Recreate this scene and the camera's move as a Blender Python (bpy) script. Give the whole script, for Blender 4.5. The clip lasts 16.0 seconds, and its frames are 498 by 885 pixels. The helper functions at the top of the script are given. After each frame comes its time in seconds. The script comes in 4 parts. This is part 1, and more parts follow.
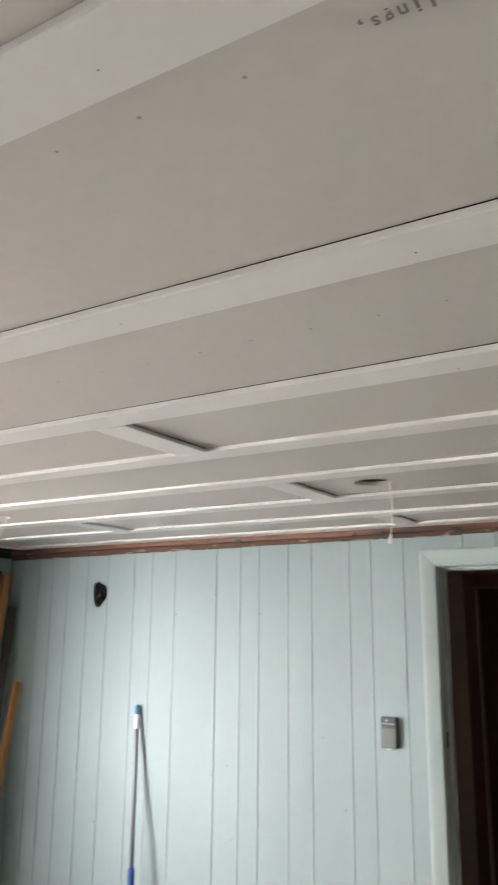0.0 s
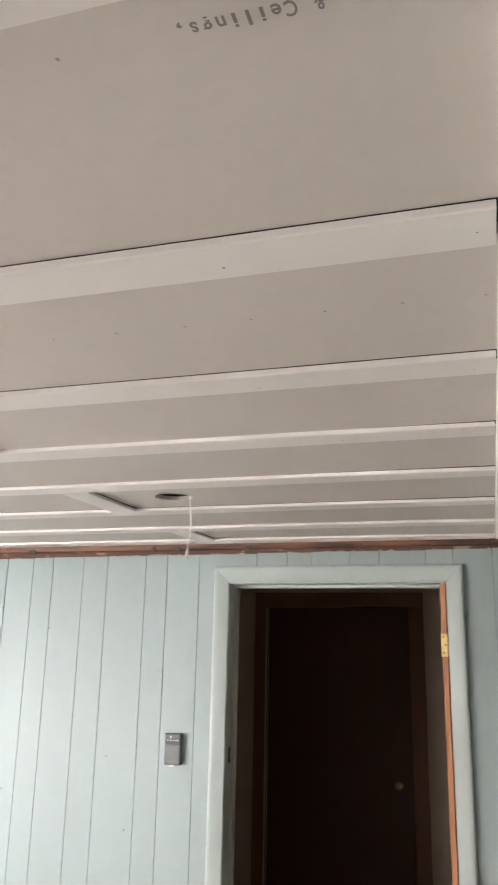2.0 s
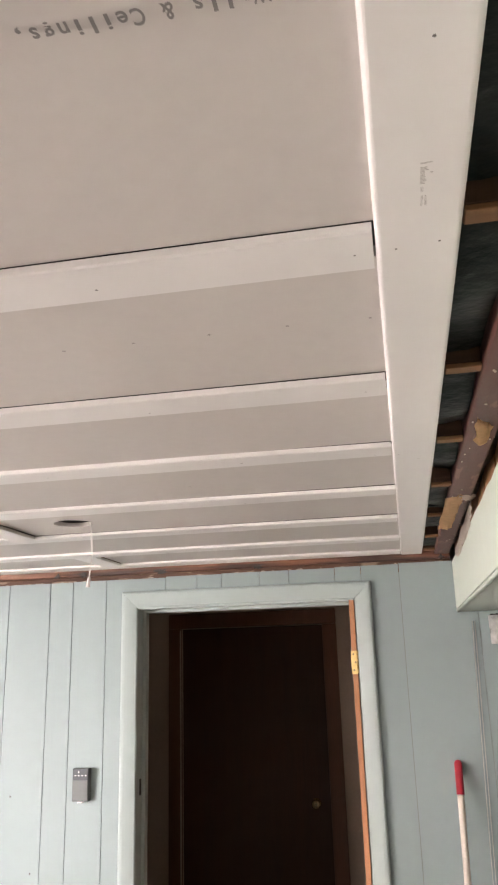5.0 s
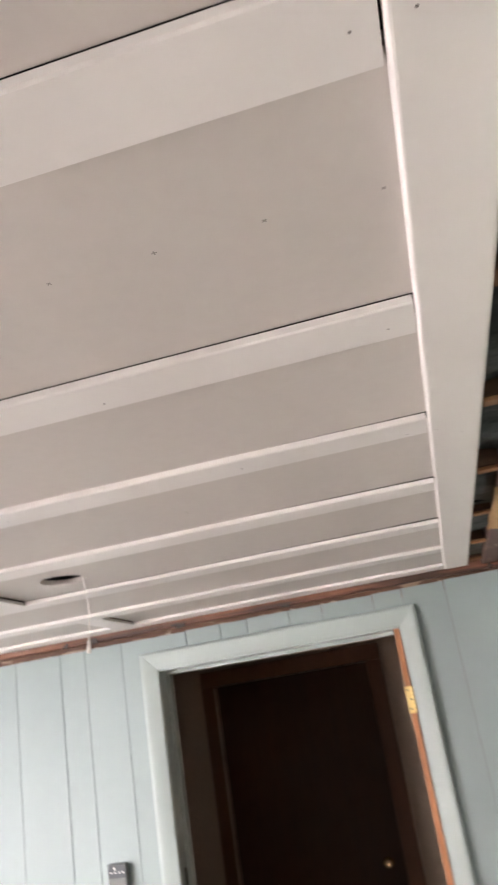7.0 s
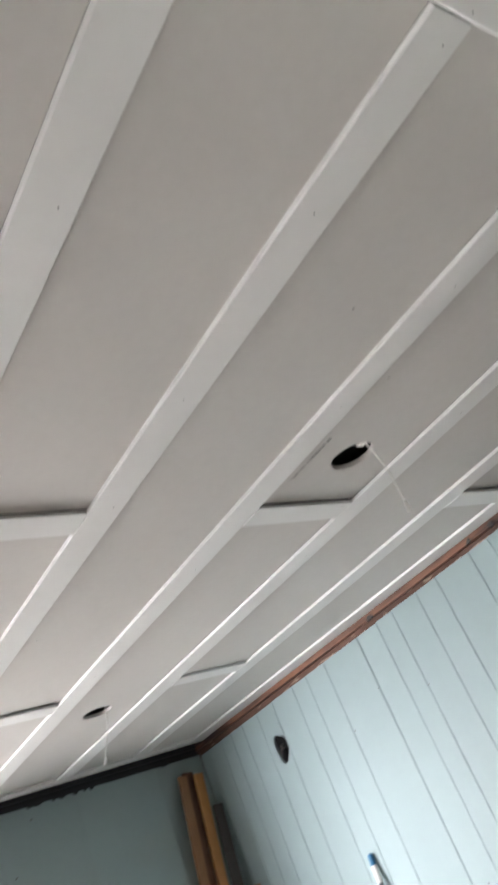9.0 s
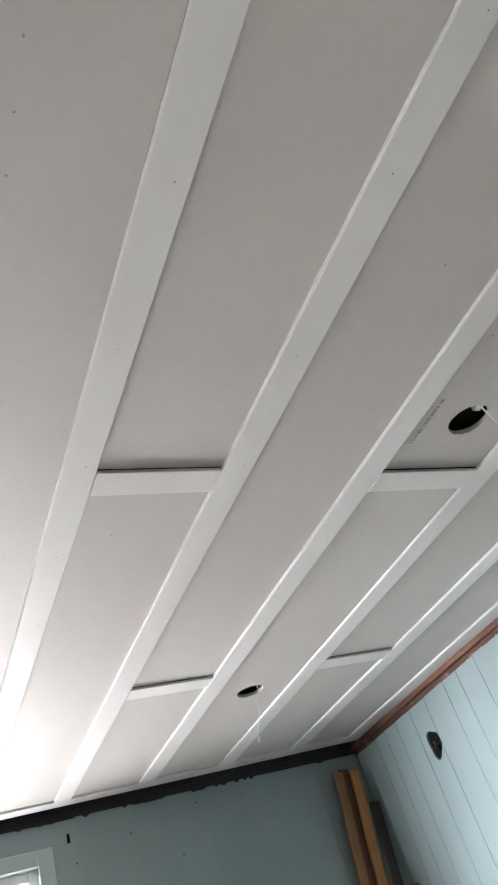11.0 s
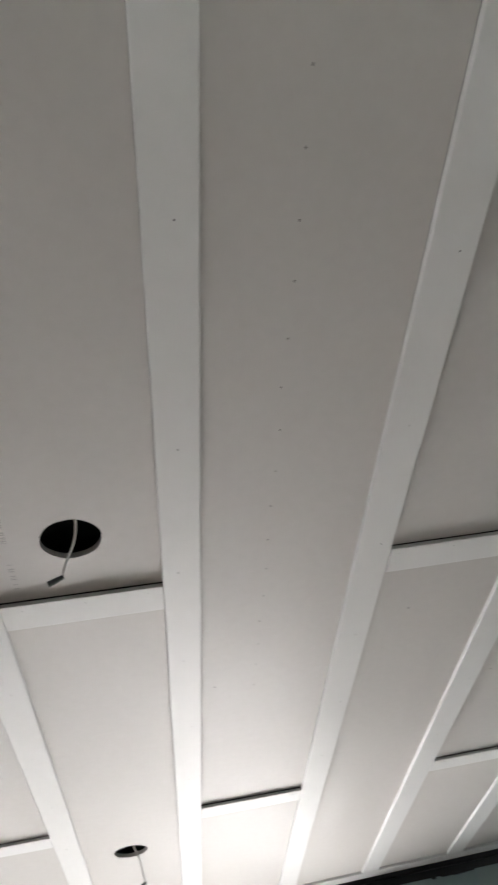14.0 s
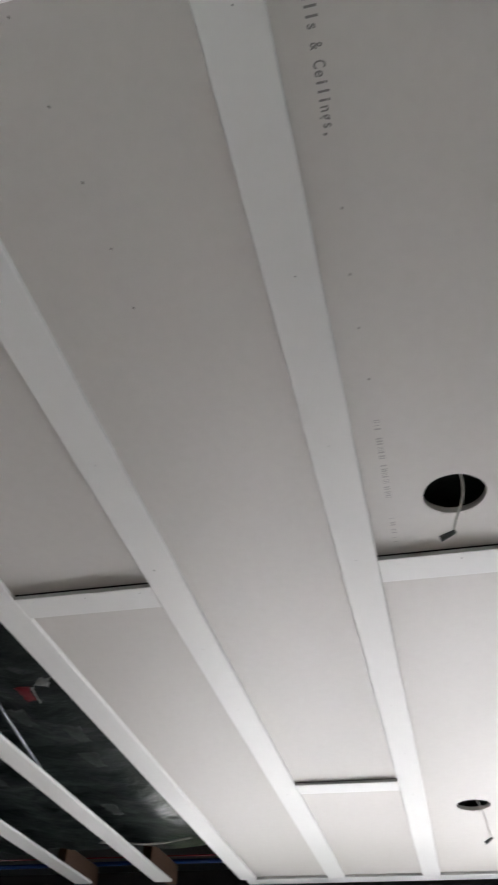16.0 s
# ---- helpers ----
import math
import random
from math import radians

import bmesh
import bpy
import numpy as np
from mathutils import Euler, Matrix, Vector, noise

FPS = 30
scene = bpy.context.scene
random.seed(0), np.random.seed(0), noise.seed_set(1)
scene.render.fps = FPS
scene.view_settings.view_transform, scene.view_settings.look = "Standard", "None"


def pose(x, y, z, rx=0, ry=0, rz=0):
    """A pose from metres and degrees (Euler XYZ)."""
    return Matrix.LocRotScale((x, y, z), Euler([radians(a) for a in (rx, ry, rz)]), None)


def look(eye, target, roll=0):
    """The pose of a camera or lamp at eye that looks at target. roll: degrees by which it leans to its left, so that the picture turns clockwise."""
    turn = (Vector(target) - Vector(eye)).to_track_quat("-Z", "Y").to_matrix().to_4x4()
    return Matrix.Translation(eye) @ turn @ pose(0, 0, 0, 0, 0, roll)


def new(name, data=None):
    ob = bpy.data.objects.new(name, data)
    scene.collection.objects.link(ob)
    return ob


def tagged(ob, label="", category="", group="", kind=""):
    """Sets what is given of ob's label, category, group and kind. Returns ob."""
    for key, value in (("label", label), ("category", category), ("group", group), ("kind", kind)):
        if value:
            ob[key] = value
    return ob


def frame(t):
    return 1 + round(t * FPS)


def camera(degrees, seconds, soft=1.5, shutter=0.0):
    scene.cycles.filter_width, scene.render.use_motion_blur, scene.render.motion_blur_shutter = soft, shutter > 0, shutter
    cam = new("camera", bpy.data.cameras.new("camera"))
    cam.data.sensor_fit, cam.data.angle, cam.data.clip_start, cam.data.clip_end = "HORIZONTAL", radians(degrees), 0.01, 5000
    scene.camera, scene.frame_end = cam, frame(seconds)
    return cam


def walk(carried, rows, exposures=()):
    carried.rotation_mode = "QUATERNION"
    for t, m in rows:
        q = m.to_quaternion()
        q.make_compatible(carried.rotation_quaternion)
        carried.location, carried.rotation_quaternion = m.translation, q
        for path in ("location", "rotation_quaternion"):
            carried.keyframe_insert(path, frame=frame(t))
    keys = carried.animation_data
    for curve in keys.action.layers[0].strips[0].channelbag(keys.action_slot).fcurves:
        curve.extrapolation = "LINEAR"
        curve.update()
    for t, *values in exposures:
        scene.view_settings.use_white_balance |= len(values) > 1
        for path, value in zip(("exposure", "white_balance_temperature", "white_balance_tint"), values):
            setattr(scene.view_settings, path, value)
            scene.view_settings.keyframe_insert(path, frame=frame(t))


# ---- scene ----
cam = camera(35.8, 16.0, soft=2.1, shutter=0.4)
PATH = [
    (0, (1.133, -3.246, 1.798), (0.113, -1.59, 2.263), 0.6),
    (0.5, (1.135, -3.229, 1.808), (0.294, -1.486, 2.311), 0.6),
    (1, (1.141, -3.23, 1.801), (0.407, -1.445, 2.327), 0.6),
    (1.5, (1.153, -3.23, 1.804), (0.496, -1.413, 2.323), 1.5),
    (2, (1.142, -3.229, 1.79), (0.574, -1.382, 2.304), 1.2),
    (2.5, (1.156, -3.221, 1.794), (0.661, -1.352, 2.305), 1.0),
    (3, (1.159, -3.21, 1.802), (0.717, -1.331, 2.324), 0.7),
    (3.5, (1.164, -3.204, 1.802), (0.756, -1.318, 2.327), 0.3),
    (4, (1.168, -3.205, 1.804), (0.782, -1.315, 2.333), 0.1),
    (4.5, (1.172, -3.211, 1.806), (0.799, -1.323, 2.353), -0.2),
    (4.7, (1.172, -3.205, 1.812), (0.804, -1.318, 2.363), -0.7),
    (6.8, (1.138, -2.903, 1.819), (0.834, -1.031, 2.454), -8.1),
    (7, (1.125, -2.856, 1.826), (0.758, -1.01, 2.501), -9.3),
    (7.5, (1.191, -2.722, 1.853), (0.587, -1.005, 2.683), -10.7),
    (8, (1.204, -2.631, 1.825), (0.371, -1.057, 2.734), -14.4),
    (8.5, (1.276, -2.55, 1.631), (0.213, -1.159, 2.598), -22.8),
    (9, (1.33, -2.45, 1.455), (0.074, -1.211, 2.397), -24.7),
    (9.5, (1.321, -2.425, 1.289), (-0.072, -1.369, 2.26), -21.0),
    (10, (1.36, -2.467, 1.208), (0.0, -1.5, 2.311), -21.6),
    (10.2, (1.381, -2.481, 1.187), (0.02, -1.545, 2.314), -21.8),
    (12.3, (1.397, -2.464, 1.246), (0.016, -1.634, 2.431), -18.7),
    (12.5, (1.403, -2.465, 1.259), (0.033, -1.648, 2.466), -18.6),
    (13, (1.42, -2.5, 1.255), (0.058, -1.773, 2.526), -19.2),
    (13.5, (1.403, -2.532, 1.284), (0.012, -1.997, 2.617), -17.5),
    (14, (1.385, -2.572, 1.296), (-0.029, -2.243, 2.671), -15.3),
    (14.5, (1.4, -2.608, 1.312), (-0.013, -2.431, 2.717), -12.2),
    (15, (1.386, -2.653, 1.302), (-0.043, -2.64, 2.701), -6.9),
    (15.5, (1.399, -2.717, 1.324), (-0.043, -2.903, 2.697), -0.5),
    (16, (1.389, -2.759, 1.323), (-0.038, -3.151, 2.668), 3.0),
]
EXPO = [(0.0, 0.70, 7150, 15), (1.0, 0.90, 7300, 17), (1.5, 0.91, 7400, 18), (3.5, 1.08, 7620, 22), (7.0, 1.17, 7400, 23), (7.5, 1.0, 7250, 21), (8.0, 0.80, 7150, 18), (9.0, 0.80, 6700, 13), (10.0, 0.79, 6500, 12), (12.5, 0.52, 6580, 12), (13.2, 0.33, 6600, 11), (14.0, 0.07, 6650, 11), (15.0, 0.05, 6550, 11), (16.0, 0.18, 6420, 12)]
walk(cam, [(t, look(eye, target, roll)) for t, eye, target, roll in PATH], EXPO)

# ---- world and light ----
world = bpy.data.worlds.new("sky")
scene.world = world
world.use_nodes = True
wn = world.node_tree
sky = wn.nodes.new("ShaderNodeTexSky")
sky.sky_type = "NISHITA"
sky.sun_disc = False
sky.sun_elevation = radians(42)
sky.sun_rotation = radians(70)
wn.nodes["Background"].inputs["Strength"].default_value = 0.12
wn.links.new(sky.outputs["Color"], wn.nodes["Background"].inputs["Color"])

sun = new("sun", bpy.data.lights.new("sun", "SUN"))
sun.data.energy, sun.data.angle, sun.data.color = 1.2, radians(12), (1.0, 0.95, 0.88)
sun.matrix_world = look((6, 4, 8), (0, 0, 0))


def window_light(name, eye, target, w, h, watts, colour):
    lamp = new(name, bpy.data.lights.new(name, "AREA"))
    lamp.data.shape, lamp.data.size, lamp.data.size_y = "RECTANGLE", w, h
    lamp.data.energy, lamp.data.color = watts, colour
    lamp.matrix_world = look(eye, target)
    return lamp


# broad overcast daylight outside the window of the left wall
window_light("window_daylight", (-7.0, -4.0, 2.15), (0.0, -4.0, 2.15), 26.0, 4.1, 4600, (0.98, 0.965, 0.98))
window_light("window_opening", (-2.70, -2.15, 1.26), (0.0, -2.15, 1.26), 0.65, 0.95, 14, (0.98, 0.965, 0.98))
window_light("sky_daylight", (-5.2, -10.5, 2.15), (-2.2, 0.0, 2.1), 5.5, 4.7, 3000, (0.90, 0.94, 1.0))

# ---- plan ----
WALL_Y = -0.03      # face of the front wall
LEFT_X = -2.50      # face of the left wall
RIGHT_X = 3.6
BACK_Y = -7.6
BOARD_Z = 2.2130     # underside of the white ceiling boards
PANEL_Z = 2.2250     # underside of the drywall
PITCH, BOARD_W = 0.4064, 0.079
EDGE = {k: -2.12 + (k - 2) * PITCH for k in range(-5, 8)}   # near edges of the long boards
EDGE.update({0: -2.922, 1: -2.516, 2: -2.102, 3: -1.718, 4: -1.316, 7: -0.132})


def lift(y):
    """How far the ceiling rises towards the doorway wall."""
    return 0.006 * max(0.0, y + 2.1)


BORDER_W = 0.083


def border_x(y):
    """Inner edge of the border board, which runs slightly out of square."""
    return 1.186 + 0.0045 * y



# ---- materials ----
def material(name, colour, rough=0.5, metal=0.0, big=0.06, fine=0.05, big_scale=2.0, fine_scale=60.0, bump=0.1, bump_scale=120.0,
             island=0.0, spec=0.5, stretch=None, tint=None, blotch=0.0):
    m = bpy.data.materials.new(name)
    m.use_nodes = True
    n, l = m.node_tree.nodes, m.node_tree.links
    b = n["Principled BSDF"]
    co = n.new("ShaderNodeTexCoord")
    mp = n.new("ShaderNodeMapping")
    if stretch:
        mp.inputs["Scale"].default_value = stretch
    l.new(co.outputs["Object"], mp.inputs["Vector"])

    def tex(scale, detail=4.0):
        t = n.new("ShaderNodeTexNoise")
        t.inputs["Scale"].default_value, t.inputs["Detail"].default_value = scale, detail
        l.new(mp.outputs["Vector"], t.inputs["Vector"])
        return t

    def math_(op, a, bb):
        x = n.new("ShaderNodeMath")
        x.operation = op
        for i, v in enumerate((a, bb)):
            if isinstance(v, (int, float)):
                x.inputs[i].default_value = v
            else:
                l.new(v, x.inputs[i])
        return x.outputs[0]

    t1, t2 = tex(big_scale), tex(fine_scale, 6.0)
    v = math_("ADD", math_("MULTIPLY", math_("SUBTRACT", t1.outputs["Fac"], 0.5), 4 * big),
              math_("MULTIPLY", math_("SUBTRACT", t2.outputs["Fac"], 0.5), 4 * fine))
    if island:
        g = n.new("ShaderNodeNewGeometry")
        o = n.new("ShaderNodeObjectInfo")
        r = math_("FRACT", math_("ADD", g.outputs["Random Per Island"], o.outputs["Random"]), 0)
        v = math_("ADD", v, math_("MULTIPLY", math_("SUBTRACT", r, 0.5), 2 * island))
    v = math_("ADD", v, 1.0)
    mix = n.new("ShaderNodeMix")
    mix.data_type, mix.blend_type = "RGBA", "MULTIPLY"
    mix.inputs["Factor"].default_value = 1.0
    mix.inputs["A"].default_value = (*colour, 1)
    cc = n.new("ShaderNodeCombineColor")
    for i in range(3):
        l.new(v, cc.inputs[i])
    l.new(cc.outputs[0], mix.inputs["B"])
    out = mix.outputs["Result"]
    if tint:
        mx = n.new("ShaderNodeMix")
        mx.data_type = "RGBA"
        ramp = n.new("ShaderNodeValToRGB")
        ramp.color_ramp.elements[0].position, ramp.color_ramp.elements[1].position = 0.5 - blotch, 0.62
        t3 = tex(big_scale * 3.1, 8.0)
        l.new(t3.outputs["Fac"], ramp.inputs["Fac"])
        l.new(ramp.outputs["Color"], mx.inputs["Factor"])
        l.new(out, mx.inputs["A"])
        mx.inputs["B"].default_value = (*tint, 1)
        out = mx.outputs["Result"]
    l.new(out, b.inputs["Base Color"])
    b.inputs["Metallic"].default_value = metal
    b.inputs["Specular IOR Level"].default_value = spec
    rr = math_("ADD", rough, math_("MULTIPLY", math_("SUBTRACT", t1.outputs["Fac"], 0.5), 0.25))
    l.new(rr, b.inputs["Roughness"])
    if bump:
        t4 = tex(bump_scale, 5.0)
        bp = n.new("ShaderNodeBump")
        bp.inputs["Strength"].default_value, bp.inputs["Distance"].default_value = bump, 0.004
        l.new(t4.outputs["Fac"], bp.inputs["Height"])
        l.new(bp.outputs["Normal"], b.inputs["Normal"])
    return m


DRYWALL = material("drywall_paper", (0.56, 0.535, 0.51), 0.58, big=0.035, fine=0.02, big_scale=1.3, fine_scale=45, bump=0.05, bump_scale=350, island=0.015, spec=0.5)
PRIMED = material("white_primed_board", (0.73, 0.725, 0.712), 0.48, big=0.03, fine=0.012, big_scale=2.5, fine_scale=30, bump=0.03, bump_scale=60, island=0.015, spec=0.25)
MINT = material("mint_wall_paint", (0.292, 0.369, 0.372), 0.56, big=0.03, fine=0.015, big_scale=1.7, fine_scale=25, bump=0.06, bump_scale=90, island=0.03, spec=0.3)
MINT_TRIM = material("mint_gloss_trim", (0.38, 0.465, 0.455), 0.40, big=0.006, fine=0.004, big_scale=3, fine_scale=30, bump=0.02, bump_scale=30)
GROOVE = material("old_painted_sheathing", (0.22, 0.255, 0.245), 0.7, bump=0.1)
RED_WOOD = material("reddish_brown_old_wood", (0.215, 0.092, 0.052), 0.6, big=0.16, fine=0.12, big_scale=3, fine_scale=22, bump=0.35, bump_scale=40,
                    stretch=(0.25, 3, 3), tint=(0.06, 0.03, 0.022), blotch=0.06)
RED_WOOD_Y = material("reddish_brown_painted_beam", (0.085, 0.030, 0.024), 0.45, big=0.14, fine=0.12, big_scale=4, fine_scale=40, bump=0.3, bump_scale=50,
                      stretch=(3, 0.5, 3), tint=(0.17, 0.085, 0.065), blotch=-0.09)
LOWER_WOOD = material("dark_rough_wood_edge", (0.115, 0.055, 0.034), 0.75, big=0.3, fine=0.2, big_scale=5, fine_scale=40, bump=0.5, bump_scale=50,
                      stretch=(0.5, 3, 3), tint=(0.30, 0.21, 0.15), blotch=-0.08)
# joist wood with the shade of the side faces put into its colour
JOIST_SHADED = material("joist_wood_in_shade", (0.085, 0.042, 0.022), 0.75, big=0.15, fine=0.12, big_scale=3, fine_scale=30, bump=0.3, bump_scale=60, stretch=(0.3, 4, 4))
# soffit mint, made paler to carry the window light on its face
SOFFIT_LIT = material("pale_mint_soffit_lit", (0.50, 0.575, 0.515), 0.45, big=0.04, fine=0.02, big_scale=2.5, fine_scale=25, bump=0.06, bump_scale=90)
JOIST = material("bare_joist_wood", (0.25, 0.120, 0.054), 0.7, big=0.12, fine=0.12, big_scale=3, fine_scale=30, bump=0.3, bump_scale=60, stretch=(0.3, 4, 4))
DOOR_WOOD = material("dark_brown_door_veneer", (0.060, 0.021, 0.009), 0.45, big=0.14, fine=0.14, big_scale=4, fine_scale=40, bump=0.08, stretch=(4, 4, 0.15))
HALL_TRIM = material("brown_stained_trim", (0.17, 0.078, 0.044), 0.45, big=0.1, fine=0.12, big_scale=4, fine_scale=40, bump=0.12, stretch=(4, 4, 0.2))
HALL_WALL = material("taupe_hall_wall", (0.45, 0.375, 0.31), 0.7, bump=0.08)
JAMB_WOOD = material("orange_pine_edge", (0.48, 0.22, 0.11), 0.55, big=0.08, fine=0.1, big_scale=5, fine_scale=40, bump=0.15, stretch=(4, 4, 0.2))
TAN_WOOD = material("tan_pine_board", (0.27, 0.130, 0.055), 0.6, big=0.12, fine=0.12, big_scale=4, fine_scale=35, bump=0.2, stretch=(4, 4, 0.2))
ORANGE_WOOD = material("orange_pine_board", (0.43, 0.20, 0.062), 0.5, big=0.08, fine=0.1, big_scale=4, fine_scale=35, bump=0.15, stretch=(4, 4, 0.2))
BROWN_WOOD = material("dark_brown_board", (0.13, 0.055, 0.028), 0.6, big=0.15, fine=0.1, bump=0.2, stretch=(4, 4, 0.3))
GREY_WOOD = material("dark_weathered_board", (0.055, 0.047, 0.043), 0.7, big=0.15, fine=0.12, bump=0.3, stretch=(4, 4, 0.3))
BLACK = material("black_void_metal", (0.004, 0.004, 0.0045), 0.8, bump=0.2, spec=0.15)
INK = material("grey_printing_ink", (0.205, 0.197, 0.192), 0.8, bump=0.0)
PALE_INK = material("pale_printing_ink", (0.40, 0.385, 0.37), 0.8, bump=0.0)
NAIL = material("dark_nail_head", (0.13, 0.125, 0.12), 0.5, metal=0.3, bump=0.0)
SCREW = material("sunk_screw_head", (0.30, 0.285, 0.27), 0.55, metal=0.4, bump=0.0)
POLY = material("black_green_poly_sheet", (0.009, 0.0135, 0.0128), 0.36, big=0.3, fine=0.2, big_scale=9, fine_scale=50, bump=1.0, bump_scale=26, spec=0.14)
WHITE_WIRE = material("white_cable_sheath", (0.70, 0.69, 0.66), 0.45, bump=0.0)
GREY_PLASTIC = material("grey_plastic_case", (0.078, 0.094, 0.093), 0.4, bump=0.05)
DARK_PLASTIC = material("dark_plastic_panel", (0.035, 0.047, 0.055), 0.3, bump=0.02)
LIGHT_MARK = material("light_print", (0.65, 0.66, 0.66), 0.5, bump=0.0)
BLUE = material("blue_plastic", (0.010, 0.06, 0.26), 0.35, bump=0.03)
TEAL_BLUE = material("blue_end_cap", (0.03, 0.16, 0.30), 0.35, bump=0.03)
STEEL_GREY = material("grey_painted_tube", (0.14, 0.155, 0.175), 0.35, metal=0.3, bump=0.02)
WHITE_PLASTIC = material("white_plastic", (0.78, 0.77, 0.74), 0.4, bump=0.02)
RED = material("red_rubber_grip", (0.42, 0.016, 0.035), 0.4, bump=0.05)
CREAM = material("cream_handle", (0.78, 0.72, 0.63), 0.35, bump=0.02)
BRASS = material("brass_hinge", (0.86, 0.68, 0.30), 0.45, metal=0.45, bump=0.03)
KNOB_BRASS = material("brass_knob", (0.75, 0.60, 0.36), 0.22, metal=1.0, bump=0.0)
ALU = material("aluminium_rail", (0.55, 0.58, 0.56), 0.4, metal=0.2, bump=0.02)
PAPER = material("torn_brown_paper", (0.58, 0.38, 0.20), 0.8, big=0.1, fine=0.1, bump=0.3)
PLASTER = material("old_greyish_plaster", (0.40, 0.34, 0.28), 0.9, big=0.1, fine=0.1, bump=0.4)
GYPSUM = material("broken_gypsum", (0.60, 0.55, 0.48), 0.9, big=0.08, fine=0.1, bump=0.4)
RED_LABEL = material("red_print_label", (0.30, 0.02, 0.028), 0.4, big=0.2, fine=0.2, bump=0.2)
FLOOR = material("plain_grey_floor", (0.34, 0.31, 0.28), 0.5, big=0.1, fine=0.06, bump=0.1, stretch=(1, 6, 1))
GROUND = material("grass_ground", (0.07, 0.10, 0.035), 0.9, big=0.2, fine=0.2, bump=0.3)
HEDGE = material("distant_foliage", (0.10, 0.14, 0.05), 0.8, big=0.3, fine=0.3, big_scale=1.0, fine_scale=6, bump=0.5, bump_scale=8)
# for the unseen walls, dark so that little light bounces back
BACK_WALL = material("unseen_low_bounce_wall", (0.12, 0.09, 0.07), 0.6, big=0.1, fine=0.1, bump=0.1)
CLOUDY = material("cloudy_plastic", (0.50, 0.51, 0.50), 0.3, big=0.3, big_scale=30, bump=0.2)
FOLD = material("grey_poly_fold", (0.09, 0.098, 0.098), 0.35, big=0.3, big_scale=20, bump=0.3)
CEIL_BACK = material("dark_attic_board", (0.05, 0.045, 0.04), 0.9, bump=0.1)

GLASS = bpy.data.materials.new("clear_window_glass")
GLASS.use_nodes = True
gb = GLASS.node_tree.nodes["Principled BSDF"]
gb.inputs["Transmission Weight"].default_value = 1.0
gb.inputs["Roughness"].default_value = 0.02
gb.inputs["IOR"].default_value = 1.45


# ---- mesh helpers ----
def add_box(bm, x0, x1, y0, y1, z0, z1, bevel=0.0, mat=0):
    m = Matrix.LocRotScale(((x0 + x1) / 2, (y0 + y1) / 2, (z0 + z1) / 2), None, (x1 - x0, y1 - y0, z1 - z0))
    made = bmesh.ops.create_cube(bm, size=1.0, matrix=m)["verts"]
    faces = list({f for v in made for f in v.link_faces})
    for f in faces:
        f.material_index = mat
    if bevel:
        edges = list({e for f in faces for e in f.edges})
        got = bmesh.ops.bevel(bm, geom=edges, offset=bevel, segments=2, affect="EDGES", profile=0.5)
        for f in got["faces"]:
            f.material_index = mat
    return made


def box(x0, x1, y0, y1, z0, z1, bevel=0.0):
    bm = bmesh.new()
    add_box(bm, x0, x1, y0, y1, z0, z1, bevel)
    return bm


def add_poly(bm, pts, depth, mat=0):
    """A flat outline of 3D points, pushed out along depth into a solid."""
    a = [bm.verts.new(p) for p in pts]
    b = [bm.verts.new(Vector(p) + Vector(depth)) for p in pts]
    fs = [bm.faces.new(a), bm.faces.new(b[::-1])]
    for i in range(len(a)):
        j = (i + 1) % len(a)
        fs.append(bm.faces.new((a[j], a[i], b[i], b[j])))
    for f in fs:
        f.material_index = mat
    bmesh.ops.recalc_face_normals(bm, faces=fs)
    return fs


def add_plate_with_hole(bm, lo, hi, centre, ring, place, mat=0):
    """A rectangular plate with a hole: lo, hi, centre and ring in its own plane; place(u, v, w) gives the point, w 0 or 1 its two faces."""
    cu, cv = centre
    angles = [(math.atan2(v, u), (u, v)) for u, v in ring]
    items = [(a, "ring", p) for a, p in angles]
    for u in (lo[0], hi[0]):
        for v in (lo[1], hi[1]):
            items.append((math.atan2(v - cv, u - cu), "corner", (u, v)))
    items.sort(key=lambda i: i[0])
    rr = sorted(angles)

    def inner(a):
        for k in range(len(rr)):
            a0, p0 = rr[k - 1]
            a1, p1 = rr[k]
            if k == 0:
                a0 -= 2 * math.pi
            if a0 <= a <= a1:
                s = (a - a0) / max(a1 - a0, 1e-9)
                return (p0[0] + (p1[0] - p0[0]) * s, p0[1] + (p1[1] - p0[1]) * s)
        s = (a - rr[-1][0]) / max(rr[0][0] + 2 * math.pi - rr[-1][0], 1e-9)
        p0, p1 = rr[-1][1], rr[0][1]
        return (p0[0] + (p1[0] - p0[0]) * s, p0[1] + (p1[1] - p0[1]) * s)

    def outer(a):
        c, s = math.cos(a), math.sin(a)
        t = 1e9
        if abs(c) > 1e-9:
            t = min(t, ((hi[0] if c > 0 else lo[0]) - cu) / c)
        if abs(s) > 1e-9:
            t = min(t, ((hi[1] if s > 0 else lo[1]) - cv) / s)
        return (cu + t * c, cv + t * s)

    loops = []
    for a, kind, p in items:
        i = inner(a)
        o = p if kind == "corner" else outer(a)
        loops.append([bm.verts.new(place(*q, w)) for w in (0, 1) for q in ((cu + i[0], cv + i[1]), o)])
    fs = []
    for k in range(len(loops)):
        A, B = loops[k], loops[(k + 1) % len(loops)]
        for q in ((A[0], A[1], B[1], B[0]), (A[3], A[2], B[2], B[3]), (A[2], A[0], B[0], B[2]), (A[1], A[3], B[3], B[1])):
            f = bm.faces.new(q)
            f.material_index = mat
            fs.append(f)
    bmesh.ops.recalc_face_normals(bm, faces=fs)


